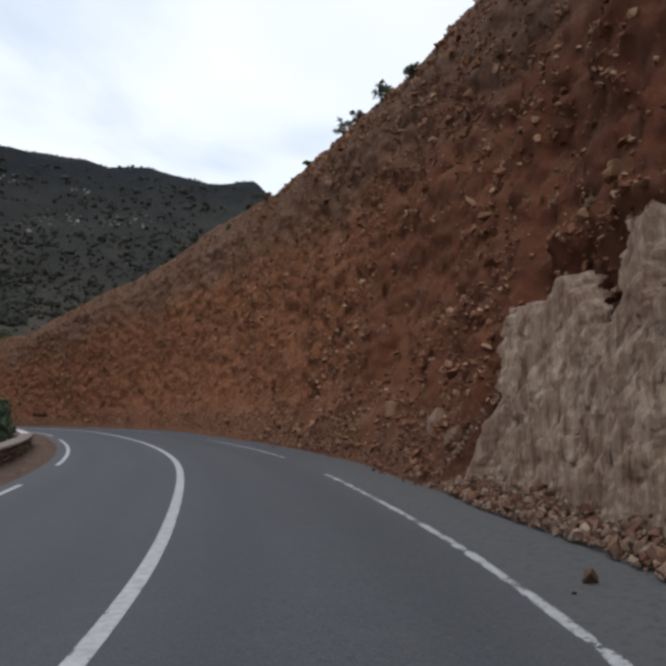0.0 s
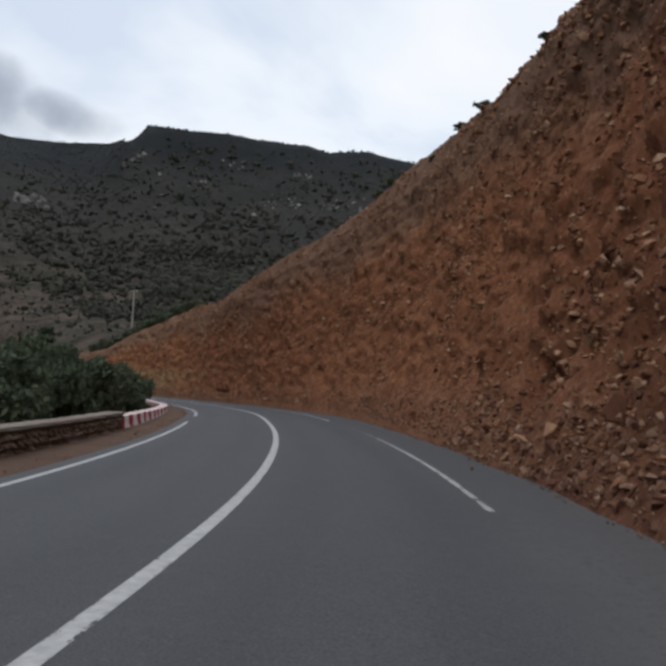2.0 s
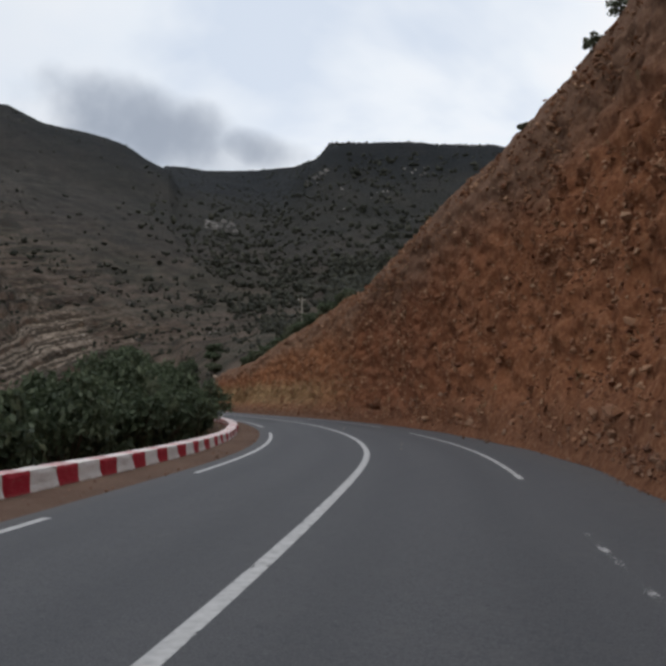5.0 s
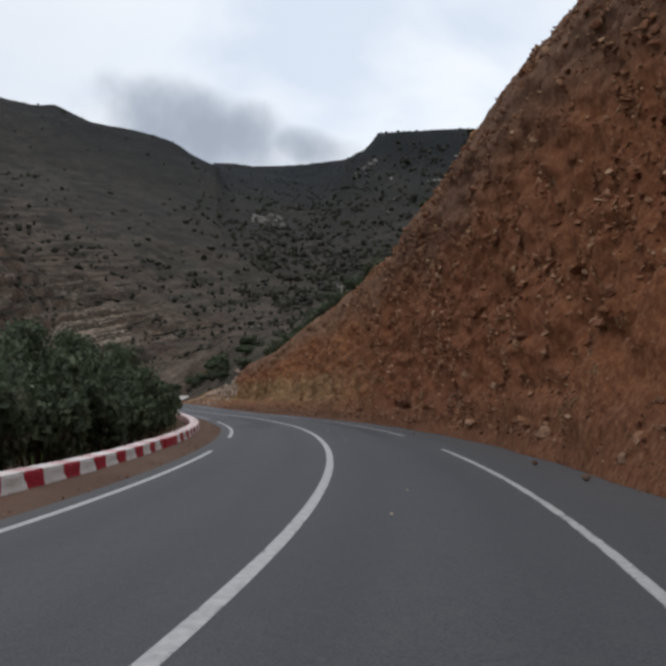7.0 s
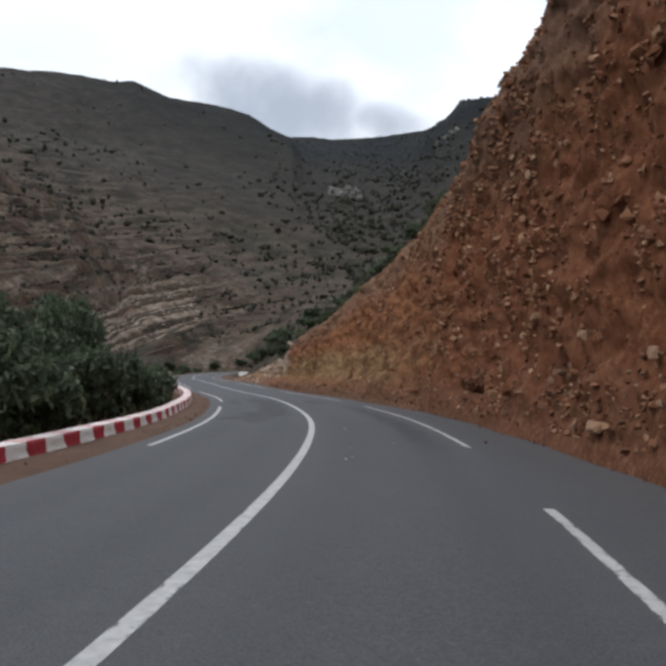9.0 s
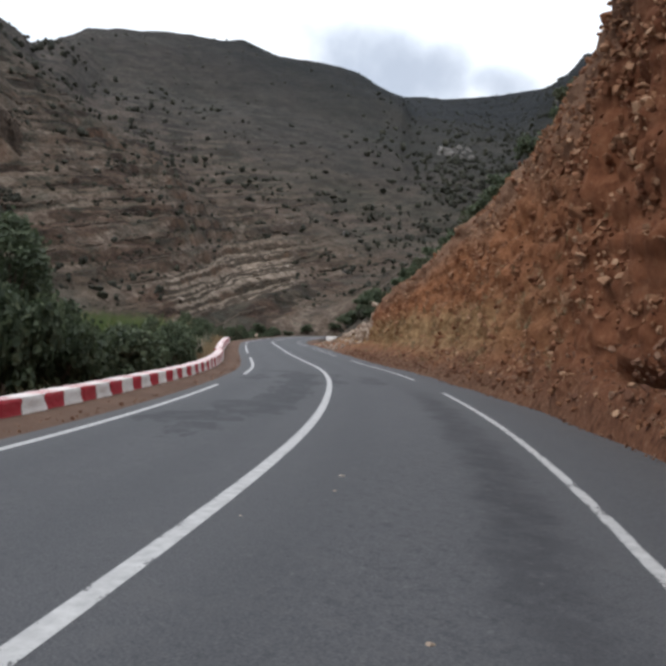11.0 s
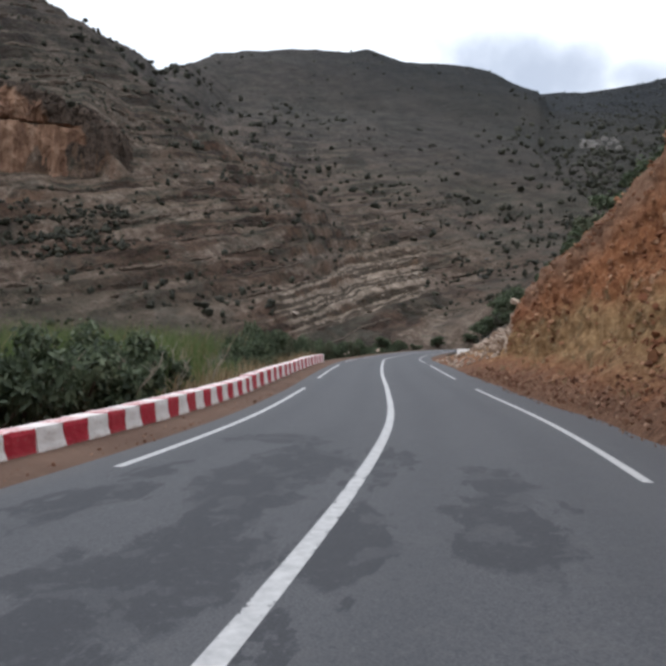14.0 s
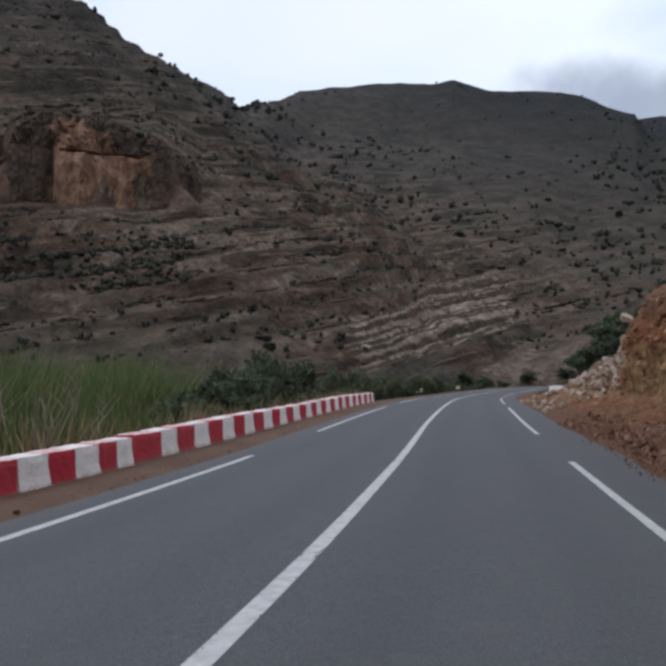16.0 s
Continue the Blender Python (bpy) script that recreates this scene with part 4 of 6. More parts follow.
TALL = [(-10, 0.56), (34, 0.54), (36, 0.40), (46, 0.36), (62, 0.29), (70, 0.29), (80, 0.31), (92, 0.34), (100, 0.40), (110, 0.50), (120, 0.57), (147, 0.62)]
PITCH = 0.88
BLOCKS = {c: [] for c in "rw"}
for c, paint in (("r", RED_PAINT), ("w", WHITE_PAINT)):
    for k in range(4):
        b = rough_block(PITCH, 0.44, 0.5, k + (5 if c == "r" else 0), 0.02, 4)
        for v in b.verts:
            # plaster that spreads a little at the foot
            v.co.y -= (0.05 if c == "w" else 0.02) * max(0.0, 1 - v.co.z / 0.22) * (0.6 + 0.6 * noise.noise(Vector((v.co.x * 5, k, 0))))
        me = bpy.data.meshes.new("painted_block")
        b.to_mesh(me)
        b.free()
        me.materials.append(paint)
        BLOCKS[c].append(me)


def bands(colours, s, *runs):
    """Bands of paint from s on: runs of (number of pairs, first length, second length)."""
    out, k = [], 0
    for pairs, a, b in runs:
        for _ in range(pairs):
            for length in (a, b):
                if length:
                    out.append((colours[k % 2], s, s + length))
                s, k = s + length, k + 1
    return out


def painted_wall(o0, paint, label):
    wall = new("parapet_wall")
    tagged(wall, label, "wall", "parapet wall sections")
    part("core", core_of(paint[0][1] + 0.02, paint[-1][2] - 0.02, o0, 0.44, TALL), MORTAR, wall)
    for k, (c, a, b) in enumerate(paint):
        n = 1 if b - a < 1.5 else 2
        for j in range(n):
            long = (b - a) / n
            s = a + (j + 0.5) * long
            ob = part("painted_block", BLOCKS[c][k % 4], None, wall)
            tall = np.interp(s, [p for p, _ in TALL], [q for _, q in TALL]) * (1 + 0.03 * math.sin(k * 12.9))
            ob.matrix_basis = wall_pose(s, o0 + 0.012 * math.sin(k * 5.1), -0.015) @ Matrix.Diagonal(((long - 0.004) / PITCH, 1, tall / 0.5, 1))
    return wall


painted_wall(-4.40, [("r", 35.6, 36.15)] + bands("wr", 36.15, (6, 0.88, 0.745), (7, 0.86, 0.726), (6, 0.85, 0.724), (1, 0.8, 0.45)), "low masonry parapet painted in red and white bands")
painted_wall(-4.36, bands("rw", 67.75, (1, 2.2, 0.82), (12, 0.79, 0.87), (1, 0.9, 0.72), (3, 0.78, 0.78), (5, 0.75, 0.765), (5, 0.70, 0.735), (1, 0.62, 0.6)), "low masonry parapet painted in red and white bands")
painted_wall(-4.47, bands("rw", 113.3, (1, 1.15, 0.85), (16, 0.98, 0.955)), "low parapet in red and white bands beyond a broken gap")


def stone_wall(s0, s1, o0=-4.4):
    wall = new("stone_wall")
    tagged(wall, "unpainted rubble stone parapet with concrete coping", "wall", "parapet wall sections")
    part("core", core_of(s0, s1, o0 + 0.065, 0.42, TALL), MORTAR, wall)
    shapes = []
    for k in range(5):
        b = rough_block(1.0, 0.12, 1.0, 20 + k, 0.05, 2)
        me = bpy.data.meshes.new("wall_stone")
        b.to_mesh(me)
        b.free()
        me.materials.append(MASONRY)
        shapes.append(me)
    rng = random.Random(4)
    for course in range(3):
        s = s0 + rng.random() * 0.2
        while s < s1 - 0.1:
            wide = rng.uniform(0.22, 0.42)
            if course < 3:
                ob = part("stone", rng.choice(shapes), None, wall)
                ob.matrix_basis = wall_pose(s + wide / 2, o0 + rng.uniform(0, 0.025), 0.005 + course * 0.15) @ Matrix.Diagonal((wide - 0.012, 1, 0.148 + rng.uniform(-0.02, 0.006), 1))
            s += wide
    n = int((s1 - s0) / 1.5)
    b = rough_block(1.49, 0.5, 0.075, 40, 0.006, 2)
    me = bpy.data.meshes.new("coping")
    b.to_mesh(me)
    b.free()
    me.materials.append(COPING)
    for k in range(n):
        ob = part("coping_slab", me, None, wall, "pale concrete coping slab")
        s = s0 + (k + 0.5) * (s1 - s0) / n
        ob.matrix_basis = wall_pose(s, o0 + 0.04, np.interp(s, [-10, 35], [0.48, 0.46])) @ Matrix.Diagonal(((s1 - s0) / n / 1.5, 1, 1, 1))
    return wall


stone_wall(9.5, 35.8)


# ---------------------------------------------------------------- stones of the cut
SHAPES = [raw(chunk(k)) for k in range(14)]
rng = np.random.default_rng(11)


def stones_in_cut():
    """Stones that stand out of the earth: the larger ones on the middle stretch are parts of their own, the rest is one mass."""
    n = 104000
    s = np.r_[rng.uniform(-6, 136, 66000), rng.uniform(10, 108, 38000)]
    v = rng.uniform(0.02, 1.0, n) ** 0.9
    bed = fbm(s * 0.16, v * 3.5, 2.0 + 0 * s, 3)
    knot = fbm(s * 0.9, v * 16.0, 6.0 + 0 * s, 3)
    # the lower face is smooth earth on some stretches, stony on others; the end of the cut is almost bare
    plain = np.clip(1.15 - 0.75 * np.clip((s - 104) / 10, 0, 1), 0.3, 1) * np.where(v < 0.36, np.interp(s, [30, 40, 70, 76, 90, 100], [1, 0.7, 0.65, 1, 1, 0.5]), 1)
    keep = rng.uniform(0, 1, n) < np.clip(0.42 + 1.0 * bed + 1.3 * knot, 0.05, 1) * plain
    s, v = s[keep], v[keep]
    size = np.clip(rng.lognormal(-2.55, 0.48, len(s)), 0.045, 0.32)
    o, z = cut_point(s, v)
    d = cut_rough(s, z, v) + 0.33 * size
    x, y = at(s, o - 0.92 * d)
    z = z + 0.3 * d
    places = np.stack([x, y, z], -1)
    turns = rng.uniform(-0.6, 0.6, (len(s), 3)) + np.stack([0 * s, 0 * s, rng.uniform(0, 6.28, len(s))], -1)
    scales = size[:, None] * rng.uniform(0.5, 1.55, (len(s), 3))
    near = np.where((s > 20) & (s < 75) & (v < 0.32) & (size > 0.12))[0][:300]
    rest = np.setdiff1d(np.arange(len(s)), near)
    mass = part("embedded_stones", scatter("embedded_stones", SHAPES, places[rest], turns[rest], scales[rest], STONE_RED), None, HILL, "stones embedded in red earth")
    tagged(mass, kind="stuff")
    meshes = []
    for k in range(6):
        b = chunk(k + 30, 13)
        me = bpy.data.meshes.new("stone")
        b.to_mesh(me)
        b.free()
        me.materials.append(STONE_PIECE)
        meshes.append(me)
    for i in near:
        ob = part("stone", meshes[i % 6], None, HILL)
        ob.matrix_basis = Matrix.LocRotScale(Vector(places[i]), Euler(turns[i]), Vector(scales[i]))
    return meshes


PIECES = stones_in_cut()


def rubble(name, label, s0, s1, o_mid, spread, number, big, material, seed, lift=0.0):
    """Fallen pieces that lie on the ground or on the foot of the cut, joined: nobody could count them."""
    g = np.random.default_rng(seed)
    s = g.uniform(s0, s1, number)
    o = o_mid + np.abs(g.normal(0, spread, number)) - 0.25
    size = np.clip(g.lognormal(math.log(big), 0.55, number), 0.02, big * 3.5)
    toe, tz = np.interp(s, CUT_S, TOE_O), np.interp(s, CUT_S, TOE_Z)
    foot = foot_of(s)
    o = o + foot - 4.15
    # in front of the rock face the pieces lie low
    face = s < 13.6
    o = np.where(face, np.minimum(foot + 0.1 + (o - foot) * 0.45, 5.05), o)
    z = np.where(o > foot, np.clip((o - foot) / (toe - foot), 0, 1.1) * tz * np.where(face, 0.3, 1.0), 0) + road_z(s) + 0.25 * size + lift
    x, y = at(s, o)
    m = scatter(name, SHAPES, np.stack([x, y, z], -1), g.uniform(0, 6.28, (number, 3)), size[:, None] * g.uniform(0.7, 1.3, (number, 3)), material)
    return tagged(new(name, m), label, "rubble", kind="stuff")


STONE_FALLEN = stone_mat("fallen_pale_stone", (0.110, 0.068, 0.048), (0.205, 0.135, 0.098), (0.38, 0.28, 0.21))
rubble("rubble", "broken brown stones fallen at the foot of the cut", -4, 34, 4.42, 0.75, 4800, 0.062, STONE_FOOT, 1)
rubble("rubble", "scattered stones along the foot of the cut", 34, 126, 4.5, 0.55, 5000, 0.058, STONE_FOOT, 2)
rubble("rubble", "broken pale stones fallen before the rock face", 1.5, 14, 4.3, 1.1, 3600, 0.046, STONE_FALLEN, 7)
rubble("gravel", "loose gravel on the edge of the asphalt", -6, 120, 4.22, 0.16, 2000, 0.024, STONE_FOOT, 3)


def verge_gravel():
    """Pebbles on the soil in front of the parapet."""
    g = np.random.default_rng(23)
    s, o = g.uniform(8, 140, 1800), g.uniform(-4.3, -3.45, 1800)
    size = np.clip(g.lognormal(math.log(0.026), 0.5, 1800), 0.012, 0.09)
    x, y = at(s, o)
    m = scatter("gravel", SHAPES, np.stack([x, y, road_z(s) + 0.012], -1), g.uniform(0, 6.28, (1800, 3)), size[:, None] * g.uniform(0.7, 1.3, (1800, 3)), STONE_FOOT)
    return tagged(new("gravel", m), "loose pebbles on the soil verge below the parapet", "gravel", kind="stuff")


verge_gravel()


def outcrop():
    """The pale rock that breaks through the red earth near the start: upright ribs side by side."""
    rock = tagged(new("rock_outcrop"), "pale grooved limestone outcrop breaking out of red earth", "rock")
    # from, to, top at both, set back
    ribs = [(4.6, 7.3, 2.9, 2.8, 0.05), (7.3, 9.5, 2.8, 2.7, -0.05), (9.3, 11.2, 4.3, 4.3, 0.0), (9.9, 11.2, 2.5, 2.6, 0.12), (10.6, 12.4, 3.2, 3.5, -0.06), (12.3, 13.0, 3.0, 3.05, 0.08), (12.8, 14.0, 3.1, 3.3, -0.02)]
    for n, (s0, s1, z0, z1, back) in enumerate(ribs):
        su, vz = np.arange(s0 - 0.12, s1 + 0.13, 0.03), np.arange(-0.1, max(z0, z1) + 0.2, 0.033)
        S, Zv = (v.ravel() for v in np.meshgrid(su, vz))
        wob = fbm(S * 2.2, Zv * 1.6, 0 * S + 2, 4)
        lean = np.clip(Zv - 2.72, 0, 2)
        left, right = s1 + 0.16 * wob, s0 + 0.1 * wob
        if n == 2:
            left, right = 10.06 + 0.62 * lean - 0.22 * np.clip(Zv - 3.5, 0, 1) + 0.2 * wob, 9.38 + 0.42 * lean + 0.2 * wob
        elif n == 4:
            right = right + 0.4 + 0.95 * lean
        elif n == 6:
            left = np.interp(Zv, [0, 0.4, 1.2, 2.2, 3.1], [13.5, 13.4, 13.2, 13.4, 13.85]) + 0.14 * wob
        top = np.interp(S, [s0, s1], [z0, z1]) - (np.abs(S - 10.25) * 1.1 if n == 2 else 0)
        inside = np.clip((left - S) / 0.10, 0, 1) * np.clip((S - right) / 0.10, 0, 1) * np.clip((top - Zv + 0.3 * wob) / 0.12, 0, 1)
        slant = S + 0.12 * Zv
        groove = np.abs(fbm(slant * 2.6, Zv * 0.16, 7.0 + n + 0 * S, 3))
        flute = np.abs(fbm(slant * 7.0, Zv * 0.5, 4.0 + n + 0 * S, 3))
        chips = fbm(S * 8.0, Zv * 2.2, 3.0 + 0 * S, 4)
        step = np.floor(4 * fbm(S * 1.3, Zv * 1.0, 9.0 + 0 * S, 3)) / 4
        o = np.interp(Zv, [-0.1, 0.5, 2.0, 5.6], [4.85, 5.0, 5.5, 7.2]) + back + 0.06 - 0.30 * groove - 0.24 * flute - 0.13 * chips - 0.06 * step
        o = o + (1 - inside) * (1.0 if n == 6 else 0.4 if n in (2, 4) else 0.7)
        x, y = at(S, o)
        quads = grid_faces(len(vz), len(su))[:, ::-1]
        quads = quads[inside[quads].max(1) > 0]
        rib = new("rib", mesh_of("rib", np.stack([x, y, Zv], -1), quads, PALE_FACE))
        rib.parent = rock
    return rock


def pale_face():
    k = Mat("pale_grooved_rock", 0.92, 0.2)
    a, b = k.noise(1.0, 7.0, k.scaled(k.obj, 7.0, 7.0, 0.9), 0.75), k.noise(0.8, 5.0)
    c = k.ramp(a, (0.33, (0.165, 0.095, 0.066)), (0.48, (0.43, 0.30, 0.222)), (0.62, (0.64, 0.50, 0.395)))
    c = k.mix(k.math("MULTIPLY", k.step(b, 0.5, 0.68), 0.45), c, (0.26, 0.145, 0.10))
    k.color(c)
    k.bump(a, 1.0, 0.14)
    return k.m


PALE_FACE = pale_face()
outcrop()


def rock(s, o, size, label, material=MASONRY, seed=0, z=0.0):
    b = chunk(seed + 50, 18)
    me = bpy.data.meshes.new("rock")
    b.to_mesh(me)
    b.free()
    me.materials.append(material)
    ob = new("rock", me)
    x, y = at(s, o)
    ob.matrix_basis = pose(float(x), float(y), float(road_z(s)) + z + 0.3 * size, 0, 0, seed * 47) @ Matrix.Diagonal((size, size * 0.85, size, 1))
    return tagged(ob, label, "rock", "loose rocks on the road")


rock(7.0, 3.65, 0.17, "dark angular stone on the asphalt shoulder", seed=1)
rock(6.7, 3.38, 0.06, "small stone on the asphalt shoulder", seed=2)
rock(27.6, 3.84, 0.09, "small stone on the asphalt shoulder", seed=4)
rock(62.2, 4.25, 0.14, "small brown stone beside the asphalt", seed=5)
rock(59.5, 4.4, 0.16, "small brown stone beside the asphalt", seed=8)
rock(74.1, 3.66, 0.09, "small stone on the asphalt shoulder", seed=6)
for n, (s, o) in enumerate([(73.8, 1.76), (72.8, 0.89), (77.8, 0.87), (77.05, 0.88), (71.3, 0.92), (70.9, 0.81), (75.9, 0.31), (58.0, 1.33), (55.7, 1.08)]):
    rock(s, o, 0.06 + 0.01 * (n % 3), "flat pale stone chip lying on the road", STONE_PALE, 9 + n, -0.016)
rock(145.5, 6.2, 0.4, "pale boulder at the roadside", STONE_PALE, 15)
rock(135.4, 8.1, 0.6, "pale boulder sticking out of the rim of the cut", STONE_PALE, 16, 3.9)


def slab(s, o, z, wide, tall, seed):
    """A narrow upright rock that stands out of the earth of the cut."""
    b = chunk(seed + 90, 22)
    me = bpy.data.meshes.new("rock")
    b.to_mesh(me)
    b.free()
    me.materials.append(STONE_PIECE if seed % 2 else STONE_PALE_DULL)
    ob = new("rock", me)
    x, y = at(s, o)
    ob.matrix_basis = pose(float(x), float(y), z, 8, 14 - seed * 3, heading(s) + 12 * (seed % 3)) @ Matrix.Diagonal((wide, 0.5, tall, 1))
    return tagged(ob, "upright rock embedded in the foot of the red cut", "rock", "rocks embedded in the cut")


STONE_PALE_DULL = stone_mat("dull_limestone", (0.13, 0.074, 0.050), (0.20, 0.120, 0.082), (0.28, 0.18, 0.128), True)
for n, (s, o, z, wide, tall) in enumerate([(16.2, 5.25, 0.85, 0.6, 1.5), (19.6, 5.35, 1.3, 0.25, 0.75), (21.8, 5.3, 1.0, 0.3, 0.6), (25.0, 5.5, 1.3, 0.25, 0.7), (14.4, 5.0, 0.8, 0.5, 0.8), (51.0, 5.5, 1.1, 0.3, 0.8), (53.5, 5.4, 0.7, 0.3, 0.4), (42.9, 5.3, 0.95, 0.32, 1.0), (46.5, 5.5, 0.7, 0.25, 0.5), (59.3, 5.35, 0.6, 0.7, 0.7), (67.5, 5.2, 0.5, 0.3, 0.45), (64.6, 5.25, 0.5, 0.65, 0.65)]):
    slab(s, o, z, wide, tall, n)


HEAP_STONE = stone_mat("heaped_limestone", (0.20, 0.135, 0.098), (0.33, 0.25, 0.195), (0.47, 0.385, 0.315), True)


def rock_pile():
    """Pale boulders heaped at the end of the cut."""
    pile = new("rock_pile")
    tagged(pile, "heap of pale broken boulders at the end of the cut", "rock pile")
    meshes = []
    for k in range(6):
        b = chunk(k + 70, 18)
        me = bpy.data.meshes.new("boulder")
        b.to_mesh(me)
        b.free()
        me.materials.append(HEAP_STONE)
        meshes.append(me)
    g = random.Random(8)
    for k in range(295):
        s = 133.4 + 15.5 * g.random() ** 1.15
        v = g.uniform(0.02, 1.0) ** 1.1 * float(np.interp(s, [133.4, 136.2, 137.8, 142, 149], [0.3, 0.62, 1.0, 0.95, 0.3]))
        size = g.uniform(0.24, 0.66) * (0.75 + 0.45 * v)
        x, y, z = cut_place(np.array([s]), np.array([v]))
        ob = part("boulder", meshes[k % 6], None, pile)
        ob.matrix_basis = pose(float(x[0]), float(y[0]), float(z[0]) + 0.05 + 0.55 * v * g.random(), g.uniform(0, 360), g.uniform(0, 360), g.uniform(0, 360)) @ Matrix.Diagonal((size, size * 0.85, size * 0.7, 1))
    return pile


rock_pile()


# ---------------------------------------------------------------- plants
def limb(bm, points, radii, sides=5):
    """A tapered, bent branch."""
    rings = []
    for k, p in enumerate(points):
        p = Vector(p)
        d = (Vector(points[min(k + 1, len(points) - 1)]) - Vector(points[max(k - 1, 0)])).normalized()
        a = d.orthogonal().normalized()
        b = d.cross(a)
        rings.append([bm.verts.new(p + (a * math.cos(t) + b * math.sin(t)) * radii[k]) for t in (2 * math.pi * i / sides for i in range(sides))])
    for r0, r1 in zip(rings, rings[1:]):
        for i in range(sides):
            bm.faces.new((r0[i], r0[(i + 1) % sides], r1[(i + 1) % sides], r1[i]))


def leaves(seed, lumps, number, size, slim=0.55):
    """A crown of single leaves that hang about some lumps (place, radius), with gaps between."""
    g = np.random.default_rng(seed)
    weight = np.array([r ** 2 for *_, r in lumps])
    pick = g.choice(len(lumps), number, p=weight / weight.sum())
    c = np.array([l[:3] for l in lumps])[pick]
    r = np.array([l[3] for l in lumps])[pick]
    d = g.normal(size=(number, 3))
    d /= np.linalg.norm(d, axis=1)[:, None]
    d[:, 2] = np.where(d[:, 2] < -0.5, -d[:, 2], d[:, 2])
    depth = 1 - 0.45 * g.random(number) ** 1.6
    clump = 1 + 0.22 * np.sin(d[:, 0] * 9 + pick) * np.sin(d[:, 1] * 8 + 2 * pick) + 0.12 * g.normal(size=number)
    p = c + d * (r * depth * clump)[:, None] * np.array([1, 1, 0.9])
    n = d + 0.9 * g.normal(size=(number, 3)) + np.array([0, 0, 0.4])
    n /= np.linalg.norm(n, axis=1)[:, None]
    u = np.cross(n, g.normal(size=(number, 3)))
    u /= np.linalg.norm(u, axis=1)[:, None]
    w = np.cross(n, u)
    L = size * g.uniform(0.6, 1.4, number)[:, None]
    quad = np.stack([p - u * L, p - w * L * slim + n * L * 0.15, p + u * L, p + w * L * slim + n * L * 0.15], 1)
    return quad.reshape(-1, 3), np.arange(number * 4).reshape(-1, 4)


def bush_lumps(seed, wide, tall):
    g = random.Random(seed)
    out = [(0, 0, tall * 0.42, min(wide, tall) * 0.42)]
    for k in range(9):
        a = k * 2.4 + g.random()
        d = wide * g.uniform(0.3, 0.62)
        h = tall * g.uniform(0.22, 0.82) * (1 - 0.25 * d / wide)
        out.append((math.cos(a) * d, math.sin(a) * d, h, min(wide, tall) * g.uniform(0.16, 0.29)))
    return out


def bush(name, label, seed, wide, tall, number, leaf, material, size, category="bush", bark=None):
    """Stems from one base, and a crown of leaves about them."""
    ob = new(name)
    tagged(ob, label, category, "roadside bushes")
    lumps = bush_lumps(seed, wide, tall)
    bm = bmesh.new()
    for x, y, z, r in lumps:
        q = Vector((x, y, z))
        limb(bm, [(0.06 * x, 0.06 * y, -0.25), tuple(q * 0.5 + Vector((0.06, -0.05, 0.1))), tuple(q * 0.95), tuple(q + Vector((0.3 * x, 0.3 * y, r * 0.8)))],
             [0.05 * tall / 2.5, 0.035 * tall / 2.5, 0.018, 0.005])
    part("stem", bm, bark or TWIG, ob, "brown branching stems")
    v, f = leaves(seed, lumps, number, size)
    part("crown", mesh_of("crown", v, f, material), None, ob, label.split(" ")[0] + " leaves")
    return ob


def put(ob, s, o, base, scale=1.0, turn=0.0, tall=1.0):
    x, y = at(s, o)
    return pose(float(x), float(y), base, 0, 0, turn) @ Matrix.Diagonal((scale, scale, scale * tall, 1))


def ground_z(s, o):
    x, y = at(np.array([float(s)]), float(o))
    return float(height(x, y)[0])


KINDS = [bush("bush", "dark green dense roadside bush", 1, 1.9, 2.5, 3400, 0.112, LEAF, 0.095),
         bush("bush", "dark green dense roadside bush", 2, 1.8, 2.4, 3400, 0.112, LEAF, 0.105),
         bush("bush", "dark green dense roadside bush", 3, 2.1, 2.7, 3400, 0.112, LEAF, 0.09),
         bush("bush", "grey-green dusty roadside bush", 4, 1.7, 2.3, 3200, 0.10, LEAF_PALE, 0.085)]
# station, offset, height of the top over the road, kind
ROW = [(25.6, -6.6, 2.0, 0), (27.6, -6.7, 2.4, 1), (30.2, -6.4, 2.2, 2), (32.2, -7.0, 2.8, 0), (34.8, -6.5, 2.3, 1), (36.8, -7.2, 2.9, 2), (39.4, -6.6, 2.5, 0),
       (41.4, -7.4, 2.9, 1), (43.5, -6.4, 2.2, 3), (45.3, -6.5, 1.9, 1), (47.6, -7.3, 2.5, 0), (49.7, -6.5, 2.1, 2), (51.7, -7.2, 2.7, 1), (53.8, -6.5, 2.2, 0),
       (55.8, -7.4, 2.9, 2), (57.9, -6.6, 2.2, 1), (59.8, -6.6, 2.0, 0), (62.0, -6.9, 2.3, 3), (64.1, -6.6, 2.4, 1), (66.1, -7.3, 3.0, 2), (67.9, -6.4, 2.2, 0),
       (70.2, -7.5, 3.6, 1), (72.2, -6.5, 2.5, 2), (74.1, -7.5, 3.3, 0), (76.3, -6.5, 2.3, 1), (78.3, -7.6, 3.1, 2), (80.3, -6.6, 2.4, 0)]
